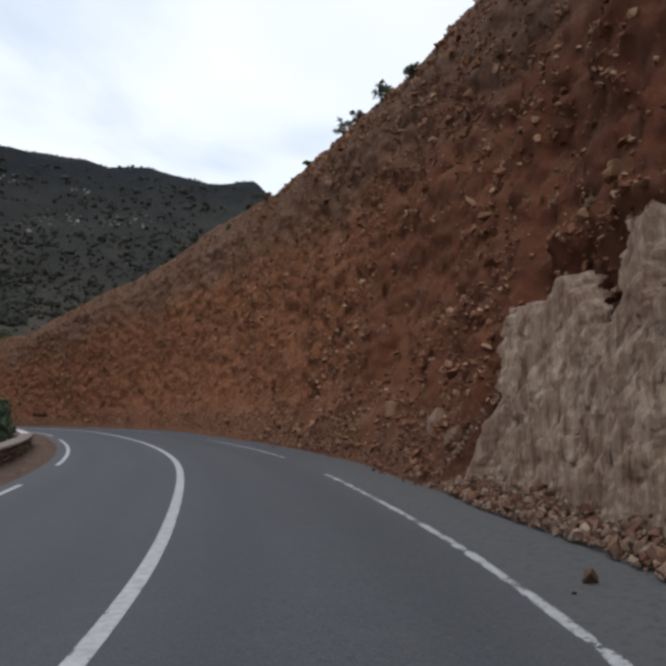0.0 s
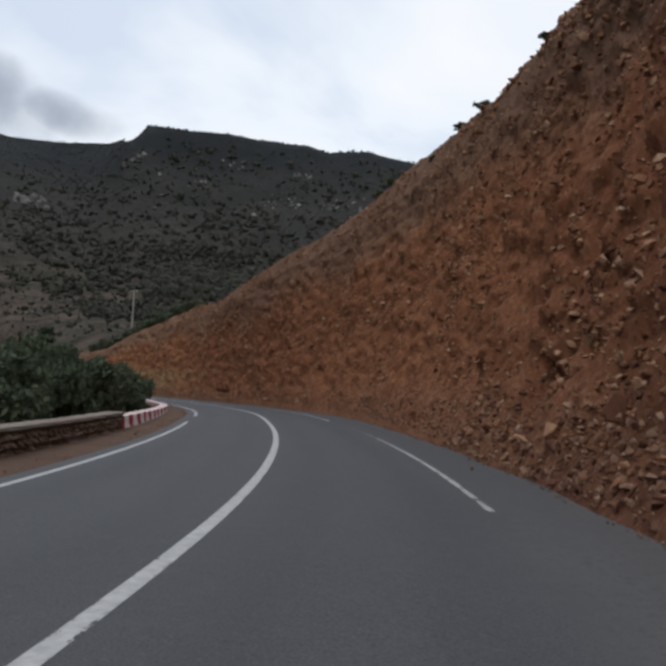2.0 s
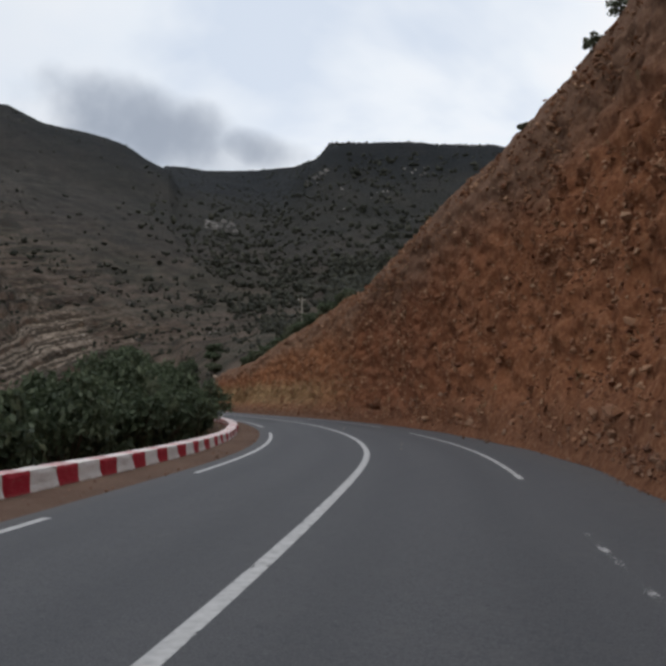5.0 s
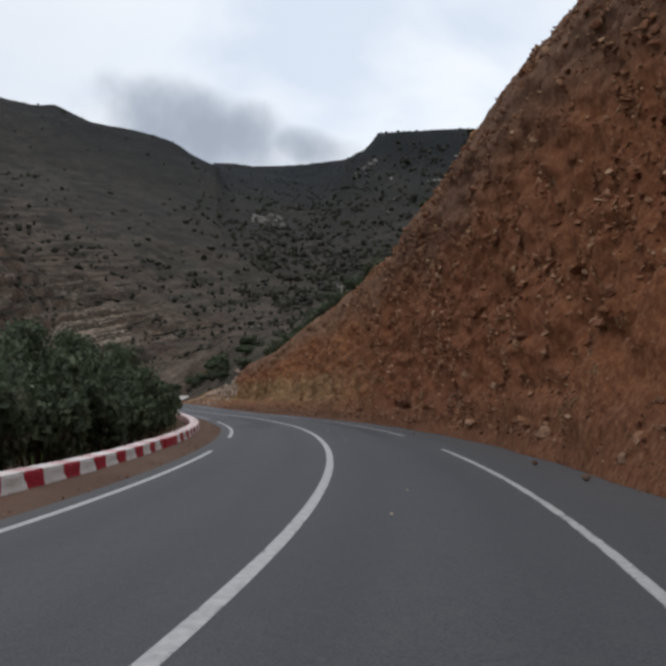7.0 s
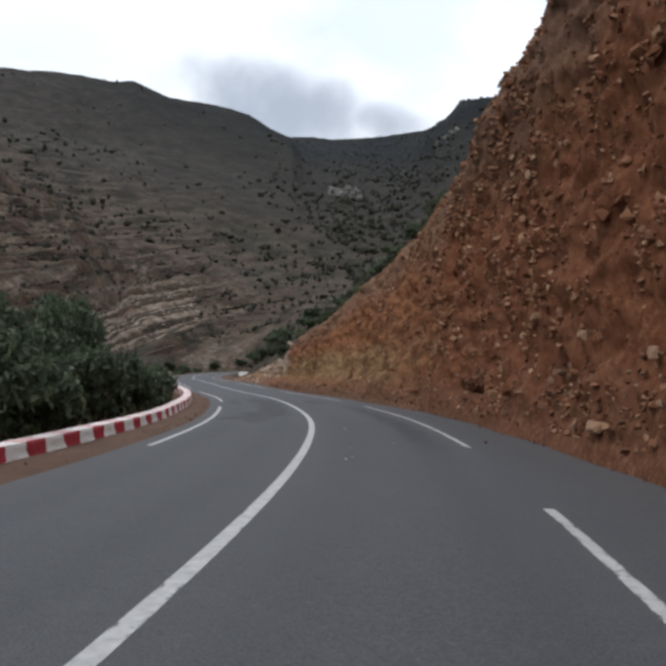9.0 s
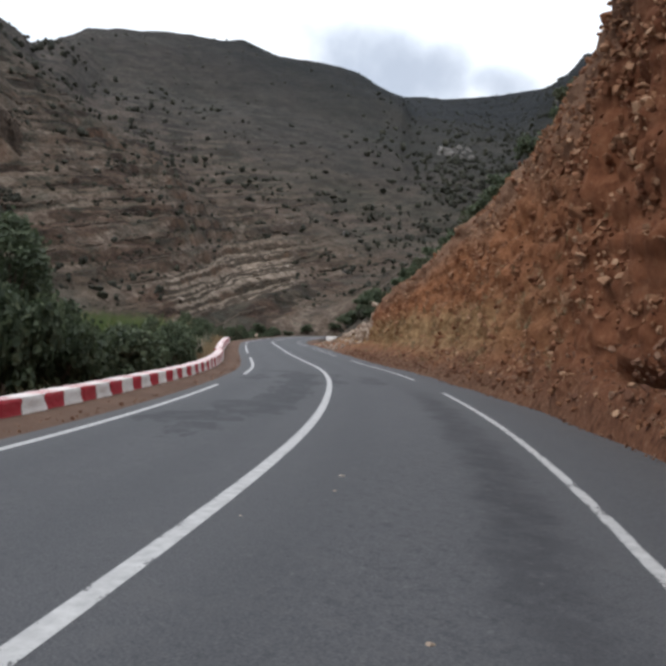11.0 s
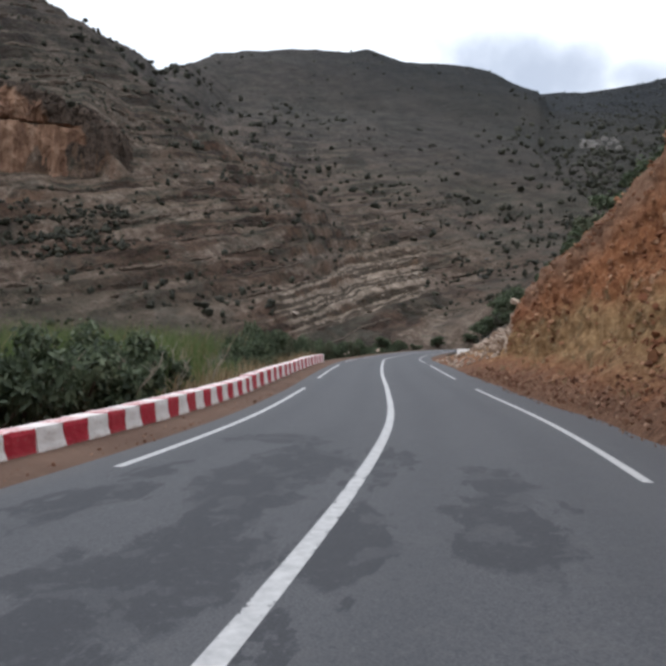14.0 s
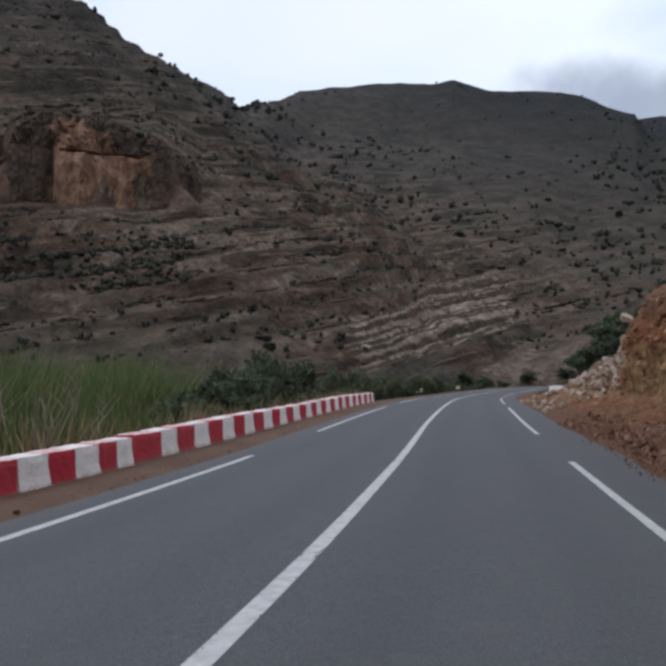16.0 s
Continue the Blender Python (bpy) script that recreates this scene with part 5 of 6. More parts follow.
ROW2 = [(82.1, -7.2, 3.4, 1), (84.0, -8.0, 4.2, 2), (86.0, -6.8, 2.9, 0), (87.8, -6.5, 2.0, 1), (89.6, -7.0, 2.2, 2), (91.4, -6.3, 1.7, 0), (93.3, -6.6, 1.8, 1),
        (95.3, -6.4, 1.7, 2), (97.2, -6.8, 1.9, 0), (99.1, -6.4, 1.7, 1), (101.0, -6.7, 1.9, 2), (103.0, -6.5, 1.8, 0), (105.2, -6.6, 1.9, 1), (107.4, -7.0, 2.2, 2), (109.6, -6.8, 1.8, 0),
        (122.3, -6.8, 1.7, 1), (125.4, -6.8, 2.0, 2), (128.4, -7.3, 2.6, 0), (131.4, -7.6, 3.1, 1), (134.3, -7.8, 3.3, 2),
        (138.2, -7.6, 3.2, 0), (144.4, -8.6, 2.8, 1), (149.3, -8.0, 2.8, 3), (154.2, -7.8, 3.0, 2), (159.1, -7.6, 3.2, 3), (163.5, -7.6, 2.6, 1), (168.0, -8.2, 2.8, 0), (173, -7.6, 2.5, 3), (178, -8.4, 2.9, 2), (183, -7.8, 2.6, 1), (188, -8.6, 3.0, 0), (194, -8.0, 2.9, 3), (200, -8.6, 3.3, 2)]
used = set()
for n, (s, o, top, kind) in enumerate(ROW + ROW2):
    src = KINDS[kind]
    base = ground_z(s, o) - 0.15
    grow = (top + 0.05 - base) / (2.45, 2.35, 2.6, 2.25)[kind]
    m = put(src, s, o, base, 1.0, n * 71.0) @ Matrix.Diagonal((0.95 + 0.1 * math.sin(n), 0.95 + 0.1 * math.cos(n * 2.0), grow, 1))
    if kind in used:
        c = copy_thing(src, Matrix.Identity(4))
        c.matrix_basis = m
    else:
        used.add(kind)
        src.matrix_basis = m


# bushes on the bank beyond the cut, and along the outside of the far bend
for n, (s, o, grow, kind) in enumerate([(176, 12.5, 1.5, 0), (180, 13.5, 1.7, 2), (184, 11.5, 1.2, 1), (170, 13, 1.1, 3), (190, 10.5, 1.1, 0), (164, 12, 1.0, 1), (198, 10, 1.2, 2), (158, 14, 1.3, 3),
                                        (172, 17, 1.3, 1), (182, 19, 1.5, 0), (207, -9.5, 1.1, 2), (212, -10.5, 1.3, 1), (203, -11, 1.2, 0), (193, -11.5, 1.3, 3), (186, -12, 1.2, 2), (178, -12.5, 1.3, 1),
                                        (170, -11, 1.1, 0), (162, -12, 1.2, 2), (154, -11, 1.1, 3), (146, -12, 1.2, 1), (217, -12, 1.4, 0), (197, -8.6, 0.9, 3), (200, -9.4, 1.1, 1), (203.5, -8.4, 0.9, 3), (206, -9.8, 1.2, 0), (209, -8.6, 1.0, 2), (211.5, -9.6, 1.1, 3),
                                        (214.5, -8.6, 1.0, 1), (217.5, -9.4, 1.2, 2), (220.5, -8.6, 1.0, 3), (224, -9.4, 1.2, 0), (228, -8.8, 1.1, 1), (190, -9.2, 1.0, 1), (186, -8.6, 0.9, 3)]):
    c = copy_thing(KINDS[kind], Matrix.Identity(4))
    c.matrix_basis = put(c, s, o, ground_z(s, o) - 0.15, grow, n * 53.0, 0.85)


def tree(s, o, top, seed):
    """A dark tree that stands on the bank below the wall."""
    ob = new("tree")
    tagged(ob, "dark green leafy tree on the bank below the wall", "tree")
    base = ground_z(s, o) - 0.2
    tall = top - base
    g = random.Random(seed)
    bm = bmesh.new()
    lumps = []
    limb(bm, [(0, 0, 0), (0.1, 0.05, tall * 0.3), (0.05, 0.15, tall * 0.62), (0.1, 0.1, tall * 0.9)], [0.16, 0.12, 0.07, 0.02], 7)
    for k in range(16):
        a, h = k * 2.4 + g.random(), tall * g.uniform(0.25, 0.86)
        d = g.uniform(0.5, 1.7) * (1.15 - 0.6 * h / tall)
        tip = (math.cos(a) * d, math.sin(a) * d, h + 0.3)
        limb(bm, [(0.05, 0.1, h * 0.72), (tip[0] * 0.5, tip[1] * 0.5, h * 0.9), tip], [0.05, 0.03, 0.008])
        lumps.append((*tip, g.uniform(0.45, 0.8)))
    lumps.append((0.1, 0.1, tall * 0.92, 0.5))
    part("trunk", bm, TWIG, ob, "brown branching trunk")
    v, f = leaves(seed, lumps, 7000, 0.09)
    part("crown", mesh_of("crown", v, f, LEAF), None, ob, "dark green leaves")
    x, y = at(s, o)
    ob.matrix_basis = pose(float(x), float(y), base, 0, 0, seed * 50)
    return ob


tree(84.0, -10.6, 4.5, 21)
tree(79.3, -10.0, 4.2, 22)
tree(96.0, -11.0, 5.3, 23)
tree(72.2, -9.8, 3.9, 24)
tree(93.4, -10.5, 4.8, 25)
tree(91.0, -8.7, 4.5, 26)


def blades(name, label, category, areas, material, seed, lean=0.18, thin=0.012):
    """Upright blades from areas (s0, s1, o0, o1, number, low, high: heights over the road)."""
    g = np.random.default_rng(seed)
    quads = []
    for s0, s1, o0, o1, number, low, high in areas:
        s, o = g.uniform(s0, s1, number), g.uniform(o0, o1, number)
        x, y = at(s, o)
        z = height(x, y)
        top = g.uniform(low, high, number) * (0.86 + 0.14 * np.sin(s * 0.9 + o)) + road_z(s)
        h = np.maximum(top - z, 0.25)
        a = g.uniform(0, 6.28, number)
        w = thin * g.uniform(0.7, 1.7, number)
        dx, dy = np.cos(a) * w, np.sin(a) * w
        bx, by = g.normal(0, lean, number) * h, g.normal(0, lean, number) * h
        p0 = np.stack([x, y, z - 0.05], -1)
        p1 = np.stack([x + bx * 0.3, y + by * 0.3, z + h * 0.6], -1)
        p2 = np.stack([x + bx, y + by, z + h], -1)
        e = np.stack([dx, dy, 0 * dx], -1)
        quads.append(np.stack([p0 - e, p0 + e, p1 + e, p1 - e, p2], 1))
    v = np.concatenate(quads)
    n = len(v)
    base = np.arange(n)[:, None] * 5
    faces = [tuple(q) for q in base + np.array([0, 1, 2, 3])] + [tuple(q) for q in base + np.array([3, 2, 4])]
    return tagged(new(name, mesh_of(name, v.reshape(-1, 3), faces, material)), label, category, kind="stuff")


blades("reed_bed", "tall green reeds behind the parapet", "reeds", [(102, 116, -14, -8.6, 8000, 1.4, 2.4), (111, 130, -15, -8.4, 10000, 1.6, 2.7), (107, 119, -7.6, -5.8, 900, 0.6, 1.5)], REED, 31)
blades("dry_grass", "dry straw-coloured grass behind the parapet", "grass", [(103, 135, -14, -7, 900, 1.2, 2.8), (22, 103, -6.2, -5.1, 260, 0.1, 0.45), (107, 150, -6.2, -5.0, 1900, 0.3, 1.1)], STRAW, 32, 0.25)


def grass_on_cut():
    """Dry tufts that grow on the lower beds of the cut."""
    g = np.random.default_rng(41)
    quads = []
    tufts = 240
    s, v = g.uniform(85, 128, tufts), g.uniform(0.04, 0.42, tufts)
    extra = 120
    s, v = np.r_[s, g.uniform(-4, 80, extra)], np.r_[v, g.uniform(0.05, 0.98, extra)]
    x, y, z = cut_place(s, v)
    for k in range(len(s)):
        m = 22
        a, L = g.uniform(0, 6.28, m), g.uniform(0.10, 0.36, m)
        out = np.stack([np.cos(a) * L * 0.45, np.sin(a) * L * 0.45, L * g.uniform(0.2, 1.0, m)], -1)
        p = np.array([x[k], y[k], z[k]]) + g.normal(0, 0.06, (m, 3))
        e = np.stack([-np.sin(a), np.cos(a), 0 * a], -1) * 0.011
        quads.append(np.stack([p - e, p + e, p + out * 0.6 + e * 0.7, p + out * 0.6 - e * 0.7, p + out - np.array([0, 0, 0.1])], 1))
    vv = np.concatenate(quads)
    base = np.arange(len(vv))[:, None] * 5
    faces = [tuple(q) for q in base + np.array([0, 1, 2, 3])] + [tuple(q) for q in base + np.array([3, 2, 4])]
    return tagged(new("dry_tufts", mesh_of("dry_tufts", vv.reshape(-1, 3), faces, STRAW)), "dry grass tufts growing on the red cut", "grass", kind="stuff")


grass_on_cut()


def rim_bush(s, v, wide, tall, seed, material=LEAF_PALE, number=700, leaf=0.05):
    ob = bush("rim_shrub", "thin grey-green shrub on the rim of the cut", seed, wide, tall, number, 0.06, material, leaf, "shrub")
    tagged(ob, group="shrubs on the cut")
    x, y, z = cut_place(np.array([float(s)]), np.array([float(v)]))
    ob.matrix_basis = pose(float(x[0]), float(y[0]), float(z[0]) - 0.1, 0, 0, seed * 40)
    return ob


for n, (s, v, w, t) in enumerate([(30, 1.0, 1.0, 1.1), (27, 0.98, 0.8, 0.9), (34.2, 1.0, 1.2, 1.0), (32.6, 1.0, 0.8, 0.7), (46, 1.0, 0.7, 0.8), (49, 1.0, 0.5, 0.7), (57.5, 1.0, 0.9, 1.0), (59, 1.0, 0.7, 0.8),
                                  (75, 1.0, 0.5, 0.6), (39, 1.0, 0.5, 0.5), (82, 1.0, 0.4, 0.5), (52, 0.95, 0.5, 0.5), (64, 1.0, 0.5, 0.5)]):
    rim_bush(s, v, 0.75 * w, 0.8 * t, 60 + n)
for n, (s, v, w, t) in enumerate([(97, 1.03, 1.0, 1.1), (100, 1.05, 1.1, 1.3), (103, 1.04, 1.2, 1.4), (105.5, 1.06, 1.1, 1.3), (108, 1.05, 1.4, 1.7), (110.5, 1.05, 1.3, 1.5), (113, 1.06, 1.5, 1.8),
                                  (115.5, 1.05, 1.3, 1.5), (118, 1.06, 1.4, 1.6), (120.5, 1.05, 1.2, 1.4), (123, 1.06, 1.3, 1.5), (125.5, 1.05, 1.0, 1.2), (128.5, 1.06, 1.0, 1.1)]):
    rim_bush(s, v, 1.25 * w, 1.4 * t, 120 + n, LEAF if n % 3 else LEAF_PALE, 1500, 0.1)


def far_scrub():
    """Shrubs and small trees on the mountain slopes, each of a few lumps."""
    g = np.random.default_rng(77)
    n = 26000
    az = g.uniform(-8, 100, n)
    r = np.sqrt(g.uniform(62 ** 2, 700 ** 2, n))
    x, y = CENTRE[0] - r * np.sin(np.radians(az)), CENTRE[1] + r * np.cos(np.radians(az))
    wood = fbm(x * 0.012, y * 0.012, 8 + 0 * x, 3)
    dense = np.clip(0.38 + 0.9 * wood + 0.55 * np.exp(-((az - 36) / 9) ** 2) + 0.3 * (az < 40), 0.08, 1) * np.where((az > 44) & (r > 190), 0.5, 1.0)
    s, o = along(x, y)
    keep = (g.random(n) < dense) & (height(x, y, True)[2] < 0.75) & (((np.abs(o) > 26) & (r > 95)) | ((s > 231) & (r > 95)) | ((o > 9) & (s > 140))) & ~((az > 79) & (az < 97) & (r > 154) & (r < 162))
    x, y, r, az = x[keep], y[keep], r[keep], az[keep]
    more = 12000
    maz, mr = g.uniform(38, 102, more), g.uniform(108, 270, more)
    mx, my = CENTRE[0] - mr * np.sin(np.radians(maz)), CENTRE[1] + mr * np.cos(np.radians(maz))
    _, mq, mb = height(mx, my, True)
    saw = mq / 4.3 - np.floor(mq / 4.3)
    ms, mo = along(mx, my)
    ok = (g.random(more) < np.where((saw > 0.5) & (saw < 0.8), 0.8, 0.14) * np.where(mr > 200, 0.55, 1.0)) & (np.abs(mo) > 24) & (mb < 0.75) & ~((maz > 79) & (mr > 154) & (mr < 162))
    first = len(x)
    x, y, r, az = np.r_[x, mx[ok]], np.r_[y, my[ok]], np.r_[r, mr[ok]], np.r_[az, maz[ok]]
    trees = len(x)
    grow = []
    for a0, a1, r0, r1, number, scale, full in ((24, 38, 140, 210, 600, 1, 0), (27, 43, 200, 330, 220, 1, 0), (-8, 52, 230, 480, 2600, 1, 0), (21.5, 31.5, 216, 318, 1900, 1, 0.5), (78, 97, 131, 148, 700, 0.6, 9)):
        ta, tr = g.uniform(a0, a1, number), g.uniform(r0, r1, number)
        thin = g.random(number) < np.clip((50 - ta) / 14 + full, 0, 1) * np.clip(1.0 + min(full, 0.5) + 1.8 * fbm(ta * 0.13, tr * 0.022, 17 + 0 * ta, 3), 0.1, 1)
        ta, tr = ta[thin], tr[thin]
        grow += [scale] * len(ta)
        x, y = np.r_[x, CENTRE[0] - tr * np.sin(np.radians(ta))], np.r_[y, CENTRE[1] + tr * np.cos(np.radians(ta))]
        r, az = np.r_[r, tr], np.r_[az, ta]
    z = height(x, y)
    size = np.clip(g.lognormal(0.15, 0.55, len(x)), 0.45, 3.0) * np.clip(r / 260, 0.55, 1.2) * np.where(r > 380, 0.55, 1.0)
    size[first:trees] *= 0.86
    size[trees:] = np.array(grow) * g.uniform(1.6, 3.4, len(x) - trees) * np.clip(r[trees:] / 210, 0.8, 1.35) * g.uniform(0.6, 1.0, len(x) - trees)
    shapes = []
    for k in range(8):
        bm = bmesh.new()
        q = random.Random(k)
        for j in range((1, 2, 2, 1, 2, 1, 2, 1)[k]):
            m = Matrix.Translation((q.uniform(-0.35, 0.35), q.uniform(-0.35, 0.35), q.uniform(0.1, 0.45))) @ Matrix.Diagonal((q.uniform(0.28, 0.5), q.uniform(0.28, 0.5), q.uniform(0.3, 0.55), 1))
            bmesh.ops.create_icosphere(bm, subdivisions=1, radius=1, matrix=m)
        for v in bm.verts:
            v.co *= 1 + 0.8 * noise.noise(v.co * 4 + Vector((k * 5.0, 0, 0)))
        shapes.append(raw(bm))
    turns = np.stack([0 * x, 0 * x, g.uniform(0, 6.28, len(x))], -1)
    me = scatter("scrub", shapes, np.stack([x, y, z], -1), turns, size[:, None] * g.uniform(0.7, 1.3, (len(x), 3)), SHRUB)
    return tagged(new("scrub", me), "dark scrub and small trees on the mountain slopes", "scrub", kind="stuff")


far_scrub()


def pale_rocks():
    """Bare pale rocks and cliffs high on the slopes."""
    g = np.random.default_rng(5)
    spots = [(41.6, 395, 3.2, 34), (42.4, 404, 2.6, 12), (40.9, 408, 4.0, 10), (32.6, 468, 2.6, 14), (33.3, 462, 2.6, 6), (21.7, 401, 5, 12), (18.6, 406, 5, 12), (15.5, 400, 5, 12), (18.1, 448, 3, 8), (24, 456, 4, 7),
             (12, 405, 6, 9), (27, 430, 12, 10), (20, 409, 4, 8), (52.5, 190, 12, 6)]
    places, sizes = [], []
    for az, r, spread, number in spots:
        for _ in range(number):
            a, q = radians(az), r + g.normal(0, spread * 0.6)
            x, y = CENTRE[0] - q * math.sin(a) + g.normal(0, spread), CENTRE[1] + q * math.cos(a) + g.normal(0, spread)
            places.append((x, y))
            sizes.append(g.uniform(0.8, 3.0) * r / 300 * (1.5 if az > 40 else 1.0))
    p = np.array(places)
    z = height(p[:, 0], p[:, 1])
    me = scatter("boulders", SHAPES, np.c_[p, z], g.uniform(0, 6.28, (len(p), 3)), np.array(sizes)[:, None] * g.uniform(0.6, 1.4, (len(p), 3)), STONE_FAR)
    return tagged(new("boulders", me), "pale boulders and bare rock on the slopes", "boulders", kind="stuff")


STONE_FAR = stone_mat("slope_rock", (0.105, 0.098, 0.092), (0.165, 0.154, 0.144), (0.27, 0.255, 0.24))
pale_rocks()


def utility_pole(x, y, tall, seed):
    ob = new("utility_pole")
    tagged(ob, "weathered wooden utility pole on the hillside", "utility pole")
    bm = bmesh.new()
    limb(bm, [(0, 0, -0.5), (0, 0, tall * 0.5), (0, 0, tall)], [0.17, 0.14, 0.11], 8)
    part("pole", bm, POLE, ob)
    bm = bmesh.new()
    bmesh.ops.create_cube(bm, size=1, matrix=Matrix.Translation((0, 0, tall - 0.5)) @ Matrix.Diagonal((1.6, 0.12, 0.14, 1)))
    part("crossarm", bm, POLE, ob)
    for k in (-0.65, 0, 0.65):
        bm = bmesh.new()
        limb(bm, [(k, 0, tall - 0.43), (k, 0, tall - 0.3), (k, 0, tall - 0.22)], [0.05, 0.06, 0.03], 6)
        part("insulator", bm, WHITE_PAINT, ob, "white insulator")
    z = float(height(np.array([x]), np.array([y]))[0])
    ob.matrix_basis = pose(x, y, z, 0, 0, seed)
    return ob


utility_pole(-87.8, 151.0, 8.5, 30)


def end_wall():
    """A short whitewashed wall on the far bend."""
    ob = new("whitewashed_wall")
    tagged(ob, "short whitewashed wall on the far bend", "wall")
    b = rough_block(2.4, 0.4, 0.7, 60, 0.02)
    part("body", b, WHITE_PAINT, ob)
    ob.matrix_basis = pose(-109.9, 136.1, ground_z(180.5, 7.6) - 0.1, 0, 0, 32)
    for k, (s, o, size) in enumerate([(172, -8.0, 0.6), (187, -7.4, 0.9), (195, -8.2, 1.0), (205, -7.2, 0.8)]):
        rock(s, o, size, "pale boulder set at the edge of the far bend", STONE_PALE, 20 + k)


end_wall()


def dead_shrub(s, o, tall, seed):
    """Bleached, leafless twigs from one base."""
    ob = new("dead_shrub")
    tagged(ob, "leafless bleached shrub behind the parapet", "shrub", "dead shrubs")
    g = random.Random(seed)
    for k in range(7):
        bm = bmesh.new()
        a, lean = g.uniform(0, 6.28), g.uniform(0.15, 0.75)
        L = tall * g.uniform(0.6, 1.0)
        tip = Vector((math.cos(a) * lean * L, math.sin(a) * lean * L, L))
        bend = tip * 0.55 + Vector((g.uniform(-0.1, 0.1), g.uniform(-0.1, 0.1), 0.08 * L))
        limb(bm, [(0, 0, -0.1), tuple(bend), tuple(tip)], [0.022, 0.015, 0.004])
        for j in range(3):
            f = g.uniform(0.45, 0.9)
            q = bend * (1 - f) + tip * f
            w = q + Vector((g.uniform(-0.3, 0.3), g.uniform(-0.3, 0.3), g.uniform(0.15, 0.4))) * L * 0.6
            limb(bm, [tuple(q), tuple((q + w) / 2 + Vector((0, 0, 0.03))), tuple(w)], [0.010, 0.007, 0.002], 4)
        part("stem", bm, TWIG_PALE, ob)
    x, y = at(s, o)
    ob.matrix_basis = pose(float(x), float(y), ground_z(s, o), 0, 0, seed * 33)
    return ob


for n, (s, o, tall) in enumerate([(104.5, -6.0, 1.9), (106.5, -6.6, 2.4), (108.0, -5.9, 1.8), (110.5, -6.4, 2.2), (112.5, -6.0, 1.9), (114.5, -6.6, 2.1), (102.0, -6.3, 1.8)]):
    dead_shrub(s, o, tall, 200 + n)


def cliff_rock():
    """Sandstone: orange where the face is fresh (v), brown-grey and overgrown where it has weathered."""
    k = Mat("orange_cliff_rock", 0.92, 0.15)
    streak, blotch, fine = k.noise(1.0, 6.0, k.scaled(k.obj, 0.33, 0.33, 0.10), 0.7), k.noise(0.22, 5.0, None, 0.65), k.noise(1.4, 6.0, None, 0.7)
    orange = k.ramp(streak, (0.34, (0.120, 0.068, 0.047)), (0.5, (0.250, 0.145, 0.095)), (0.66, (0.36, 0.240, 0.170)))
    old = k.ramp(k.math("ADD", k.math("MULTIPLY", fine, 0.6), k.math("MULTIPLY", streak, 0.4)), (0.36, (0.032, 0.028, 0.022)), (0.5, (0.076, 0.056, 0.044)), (0.64, (0.132, 0.092, 0.070)))
    fresh = k.math("ADD", k.axis(k.uv, 1), k.math("MULTIPLY", k.math("SUBTRACT", blotch, 0.5), 1.5))
    c = k.mix(k.step(fresh, 0.40, 0.66), old, orange)
    c = k.mix(k.math("MULTIPLY", k.math("SUBTRACT", 1.0, k.step(fine, 0.34, 0.44)), 0.5), c, (0.045, 0.027, 0.020))
    k.color(c)
    k.bump(k.math("ADD", fine, streak), 0.9, 0.5)
    return k.m


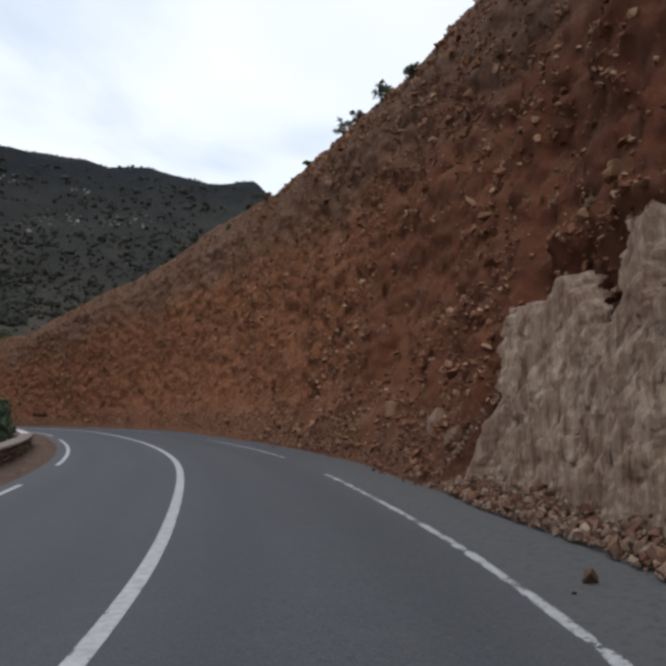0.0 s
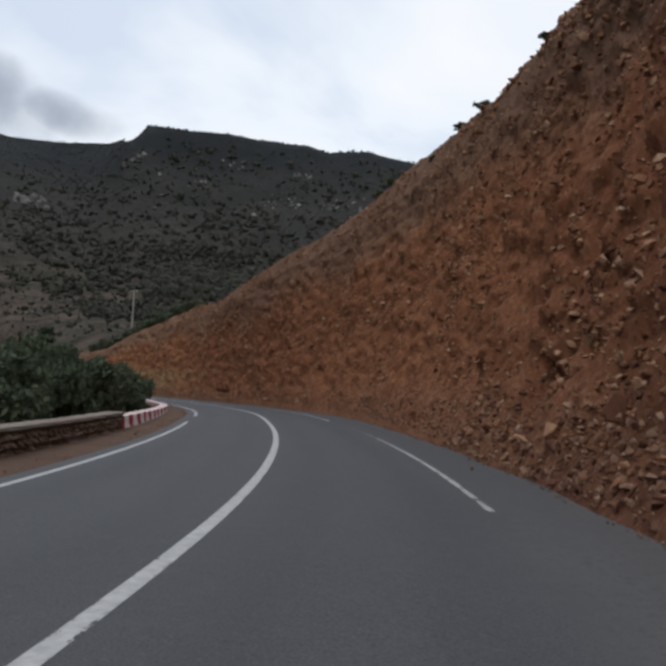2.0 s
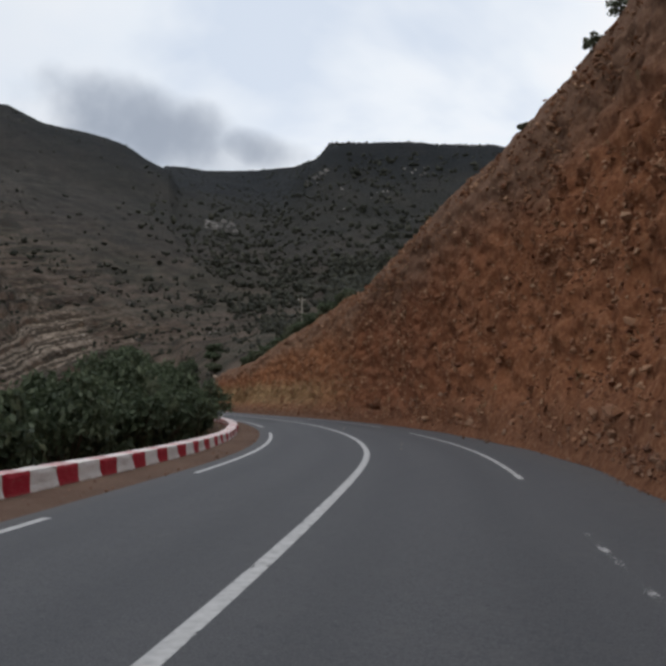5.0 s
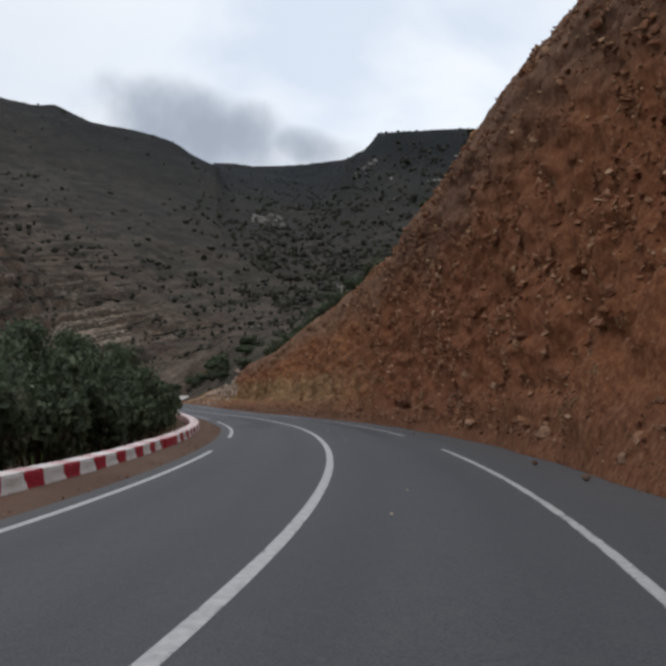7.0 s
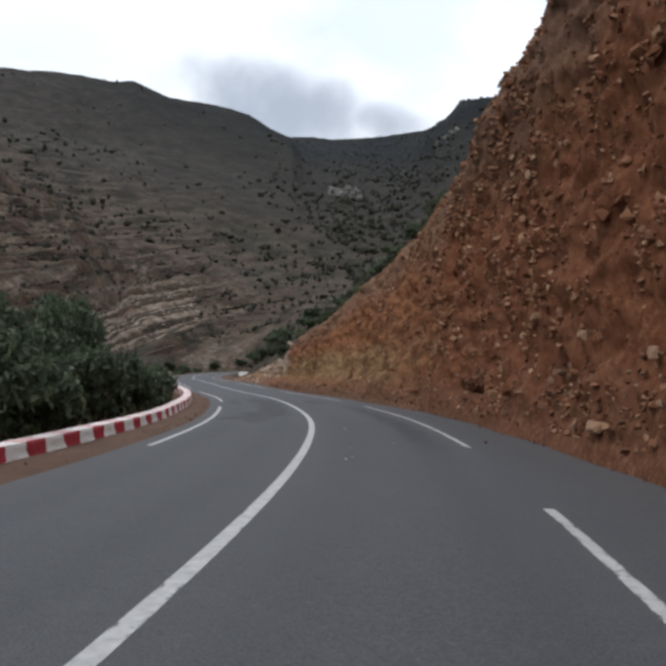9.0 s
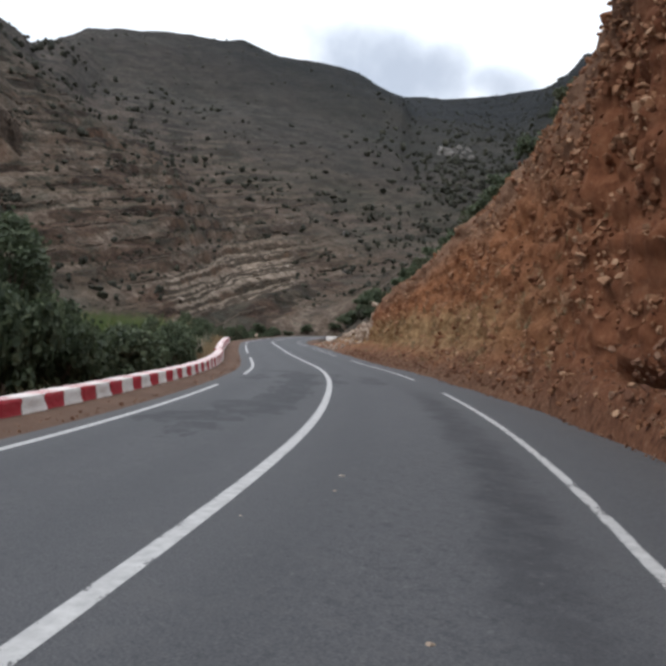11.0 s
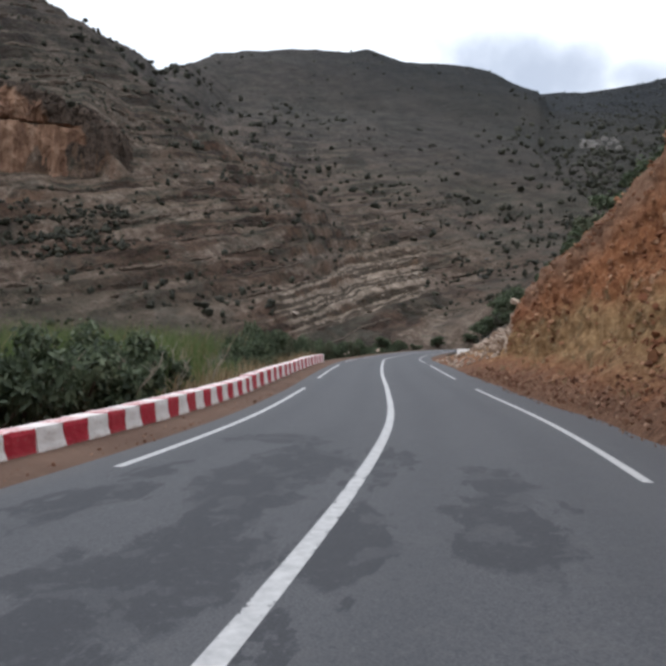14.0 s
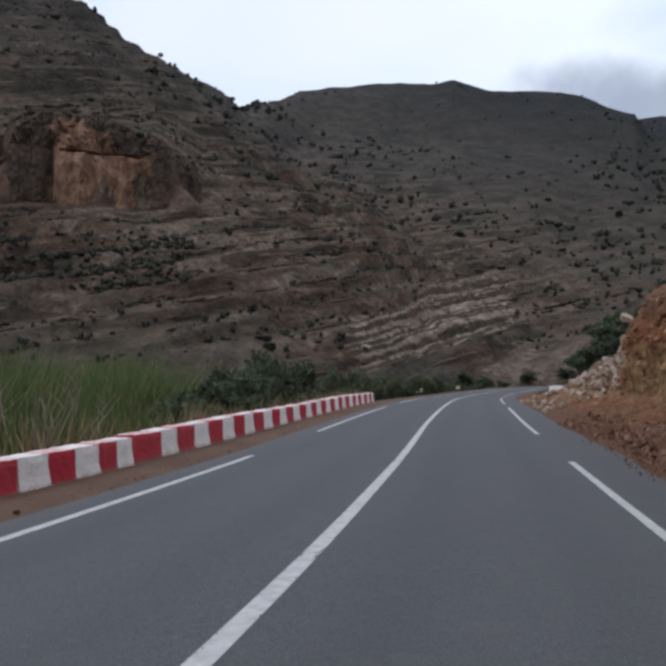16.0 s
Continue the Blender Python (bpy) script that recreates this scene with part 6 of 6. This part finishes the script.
def rock_cliff():
    """The cliff on the slope: an upright face, a deep joint across it, and a broken face set back over that."""
    az, zz = np.linspace(77.0, 92.6, 300), np.linspace(35.0, 60, 140)
    A, Z = (v.ravel() for v in np.meshgrid(az, zz))
    wob = fbm(A * 1.1, Z * 0.22, 31 + 0 * A, 4)
    top = np.interp(A, [77, 79, 81, 84, 88, 90, 92], [46, 50.5, 53.5, 56.5, 57.5, 56, 48]) + 2.4 * wob
    inside = np.clip((A - 77.6 + 0.6 * wob) / 3.2, 0, 1) * np.clip((92.2 - A + 0.6 * wob) / 1.6, 0, 1) * np.clip((top - Z) / 1.6, 0, 1)
    column = fbm(A * 0.75, 0.02 * Z, 5 + 0 * A, 3)
    block = np.floor(column * 5) / 5 * 1.1 + 0.5 * column
    course = 0.25 * np.sign(np.sin(Z * 1.25 + 3 * wob + 2 * np.floor(A * 1.7)))
    r = 157.9 + block + 0.6 * wob + 0.45 * fbm(A * 2.2, Z * 0.5, 3 + 0 * A, 4) + 0.05 * (Z - 38)
    r = r + np.where(Z > 48.0, 0.5 + 0.30 * (Z - 48.0) + course + 0.9 * wob, 0) + 1.5 * np.exp(-((Z - 47.5 - 0.3 * wob) / 0.26) ** 2) * np.clip((87.6 - A) / 0.4, 0, 1) * np.clip((A - 81.5) / 0.8, 0, 1)
    # a narrow pillar beside a dark cleft
    r = r - 0.7 * np.exp(-((A - 87.2) / 0.28) ** 2) + 2.2 * np.exp(-((A - 88.15) / 0.22) ** 2) * np.clip((50 - Z) / 2, 0, 1)
    r = r + (1 - inside) * 5.0
    low = np.clip((A - 82.0) / 0.9, 0, 1) * np.clip((87.9 - A) / 0.2, 0, 1) + 0.5 * np.clip((A - 80.3) / 1.0, 0, 1) * np.clip((83 - A) / 0.6, 0, 1) * np.clip((Z - 43) / 2, 0, 1)
    high = 0.62 * np.clip((A - 83.0) / 1.5, 0, 1) * np.clip((88.4 - A) / 0.8, 0, 1) + 0.35 * np.exp(-((A - 87.0) / 0.7) ** 2)
    fresh = np.where(Z < 47.8, low, high * np.clip((57 - Z) / 5, 0, 1)) + 0.12
    quads = grid_faces(len(zz), len(az))[:, ::-1]
    quads = quads[inside[quads].max(1) > 0]
    me = mesh_of("rock_cliff", np.stack([CENTRE[0] - r * np.sin(np.radians(A)), CENTRE[1] + r * np.cos(np.radians(A)), Z], -1), quads, cliff_rock(), np.stack([A, np.clip(fresh, 0, 1)], -1))
    return tagged(new("rock_cliff", me), "orange and brown sandstone cliff with a deep joint", "cliff")


rock_cliff()


def crag_blocks():
    """Pale broken slabs that lie along the beds of the crag."""
    g = np.random.default_rng(63)
    n = 9000
    a, r = g.uniform(53, 69.5, n), g.uniform(112, 205, n)
    x, y = CENTRE[0] - r * np.sin(np.radians(a)), CENTRE[1] + r * np.cos(np.radians(a))
    z, q, bare = height(x, y, True)
    saw = q / 1.25 - np.floor(q / 1.25)
    ok = (bare > 0.8) & (g.random(n) < np.where(a < 58.5, 0.42, 0.10) * np.where(saw > 0.6, 1.0, 0.3))
    size = g.lognormal(-0.55, 0.45, ok.sum())[:, None] * g.uniform((1.0, 0.6, 0.3), (2.0, 1.1, 0.6), (ok.sum(), 3))
    turns = np.stack([g.normal(0, 0.2, ok.sum()), g.normal(-0.15, 0.2, ok.sum()), g.normal(0.4, 0.5, ok.sum())], -1)
    me = scatter("crag_blocks", SHAPES, np.stack([x[ok], y[ok], z[ok] + 0.1], -1), turns, size, CRAG)
    return tagged(new("crag_blocks", me), "pale broken slabs along the bedded crag", "rocks", kind="stuff")


CRAG = stone_mat("crag_rock", (0.13, 0.098, 0.074), (0.25, 0.20, 0.158), (0.38, 0.32, 0.265))
crag_blocks()


def rock_ledges():
    """Broken ledges of harder rock that stand out along the beds of the slopes."""
    azimuths, radii = np.arange(50, 101, 0.2), np.arange(110, 250, 1.0)
    A, R = np.meshgrid(azimuths, radii, indexing="ij")
    x, y = CENTRE[0] - R.ravel() * np.sin(np.radians(A.ravel())), CENTRE[1] + R.ravel() * np.cos(np.radians(A.ravel()))
    z, q, bare = (v.reshape(A.shape) for v in height(x, y, True))
    verts, faces = [], []
    g = np.random.default_rng(19)
    for level in np.arange(-20, 90, 2.15):
        gate = fbm(azimuths * 0.16, 0 * azimuths + level * 0.37, 0 * azimuths, 3) + 0.08 * np.sin(level * 3.1) + 0.55 * fbm(azimuths * 1.1, 0 * azimuths + level * 0.9, 5 + 0 * azimuths, 3)
        reach_ = 0.75 + 1.1 * fbm(azimuths * 0.9, 0 * azimuths + level * 1.7, 3 + 0 * azimuths, 4)
        reach_ = reach_ + g.normal(0, 0.22, len(azimuths))
        deep = 0.42 + g.normal(0, 0.12, len(azimuths)) + 0.5 * fbm(azimuths * 0.5, 0 * azimuths + level * 2.3, 7 + 0 * azimuths, 3)
        runs, last = [], None
        for i in range(len(azimuths)):
            hit = np.where((q[i, :-1] < level) & (q[i, 1:] >= level))[0]
            here = None
            if len(hit) and gate[i] > 0.02 and bare[i, hit[0]] > 0.12 and not (azimuths[i] > 76 and 152 < radii[hit[0]] < 175):
                j = hit[0]
                here = radii[j] + (level - q[i, j]) / (q[i, j + 1] - q[i, j])
                if last is None or abs(here - last) > 3.0:
                    runs.append([])
                runs[-1].append((i, here, z[i, j]))
            last = here
        for run in runs:
            if len(run) < 4:
                continue
            ends = np.minimum(np.arange(len(run)), np.arange(len(run))[::-1])
            far_, high = np.array([p[1] for p in run]), np.array([p[2] for p in run])
            for _ in range(2):
                far_[1:-1], high[1:-1] = (far_[:-2] + far_[1:-1] + far_[2:]) / 3, (high[:-2] + high[1:-1] + high[2:]) / 3
            for n, (i, _, _) in enumerate(run):
                fade = min(1.0, 0.25 + 0.25 * ends[n])
                out, thick = max(0.1, reach_[i]) * fade, max(0.12, deep[i]) * fade
                base = len(verts)
                for dr, dz in ((1.6, -0.6), (-out + 0.3, -0.35), (-out, thick * 0.4), (-out + 0.2, thick * 0.8), (2.6, thick * 0.8)):
                    rr = far_[n] + dr
                    verts.append((CENTRE[0] - rr * math.sin(radians(azimuths[i])), CENTRE[1] + rr * math.cos(radians(azimuths[i])), high[n] + dz))
                if n:
                    faces.extend((base - 5 + k, base + k, base + k + 1, base - 4 + k) for k in range(4))
    me = mesh_of("rock_ledges", np.array(verts), faces, LEDGE)
    return tagged(new("rock_ledges", me), "broken brown rock ledges along the mountain slopes", "rock ledges", kind="stuff")


LEDGE = stone_mat("ledge_rock", (0.060, 0.045, 0.035), (0.100, 0.076, 0.059), (0.155, 0.122, 0.097))
rock_ledges()
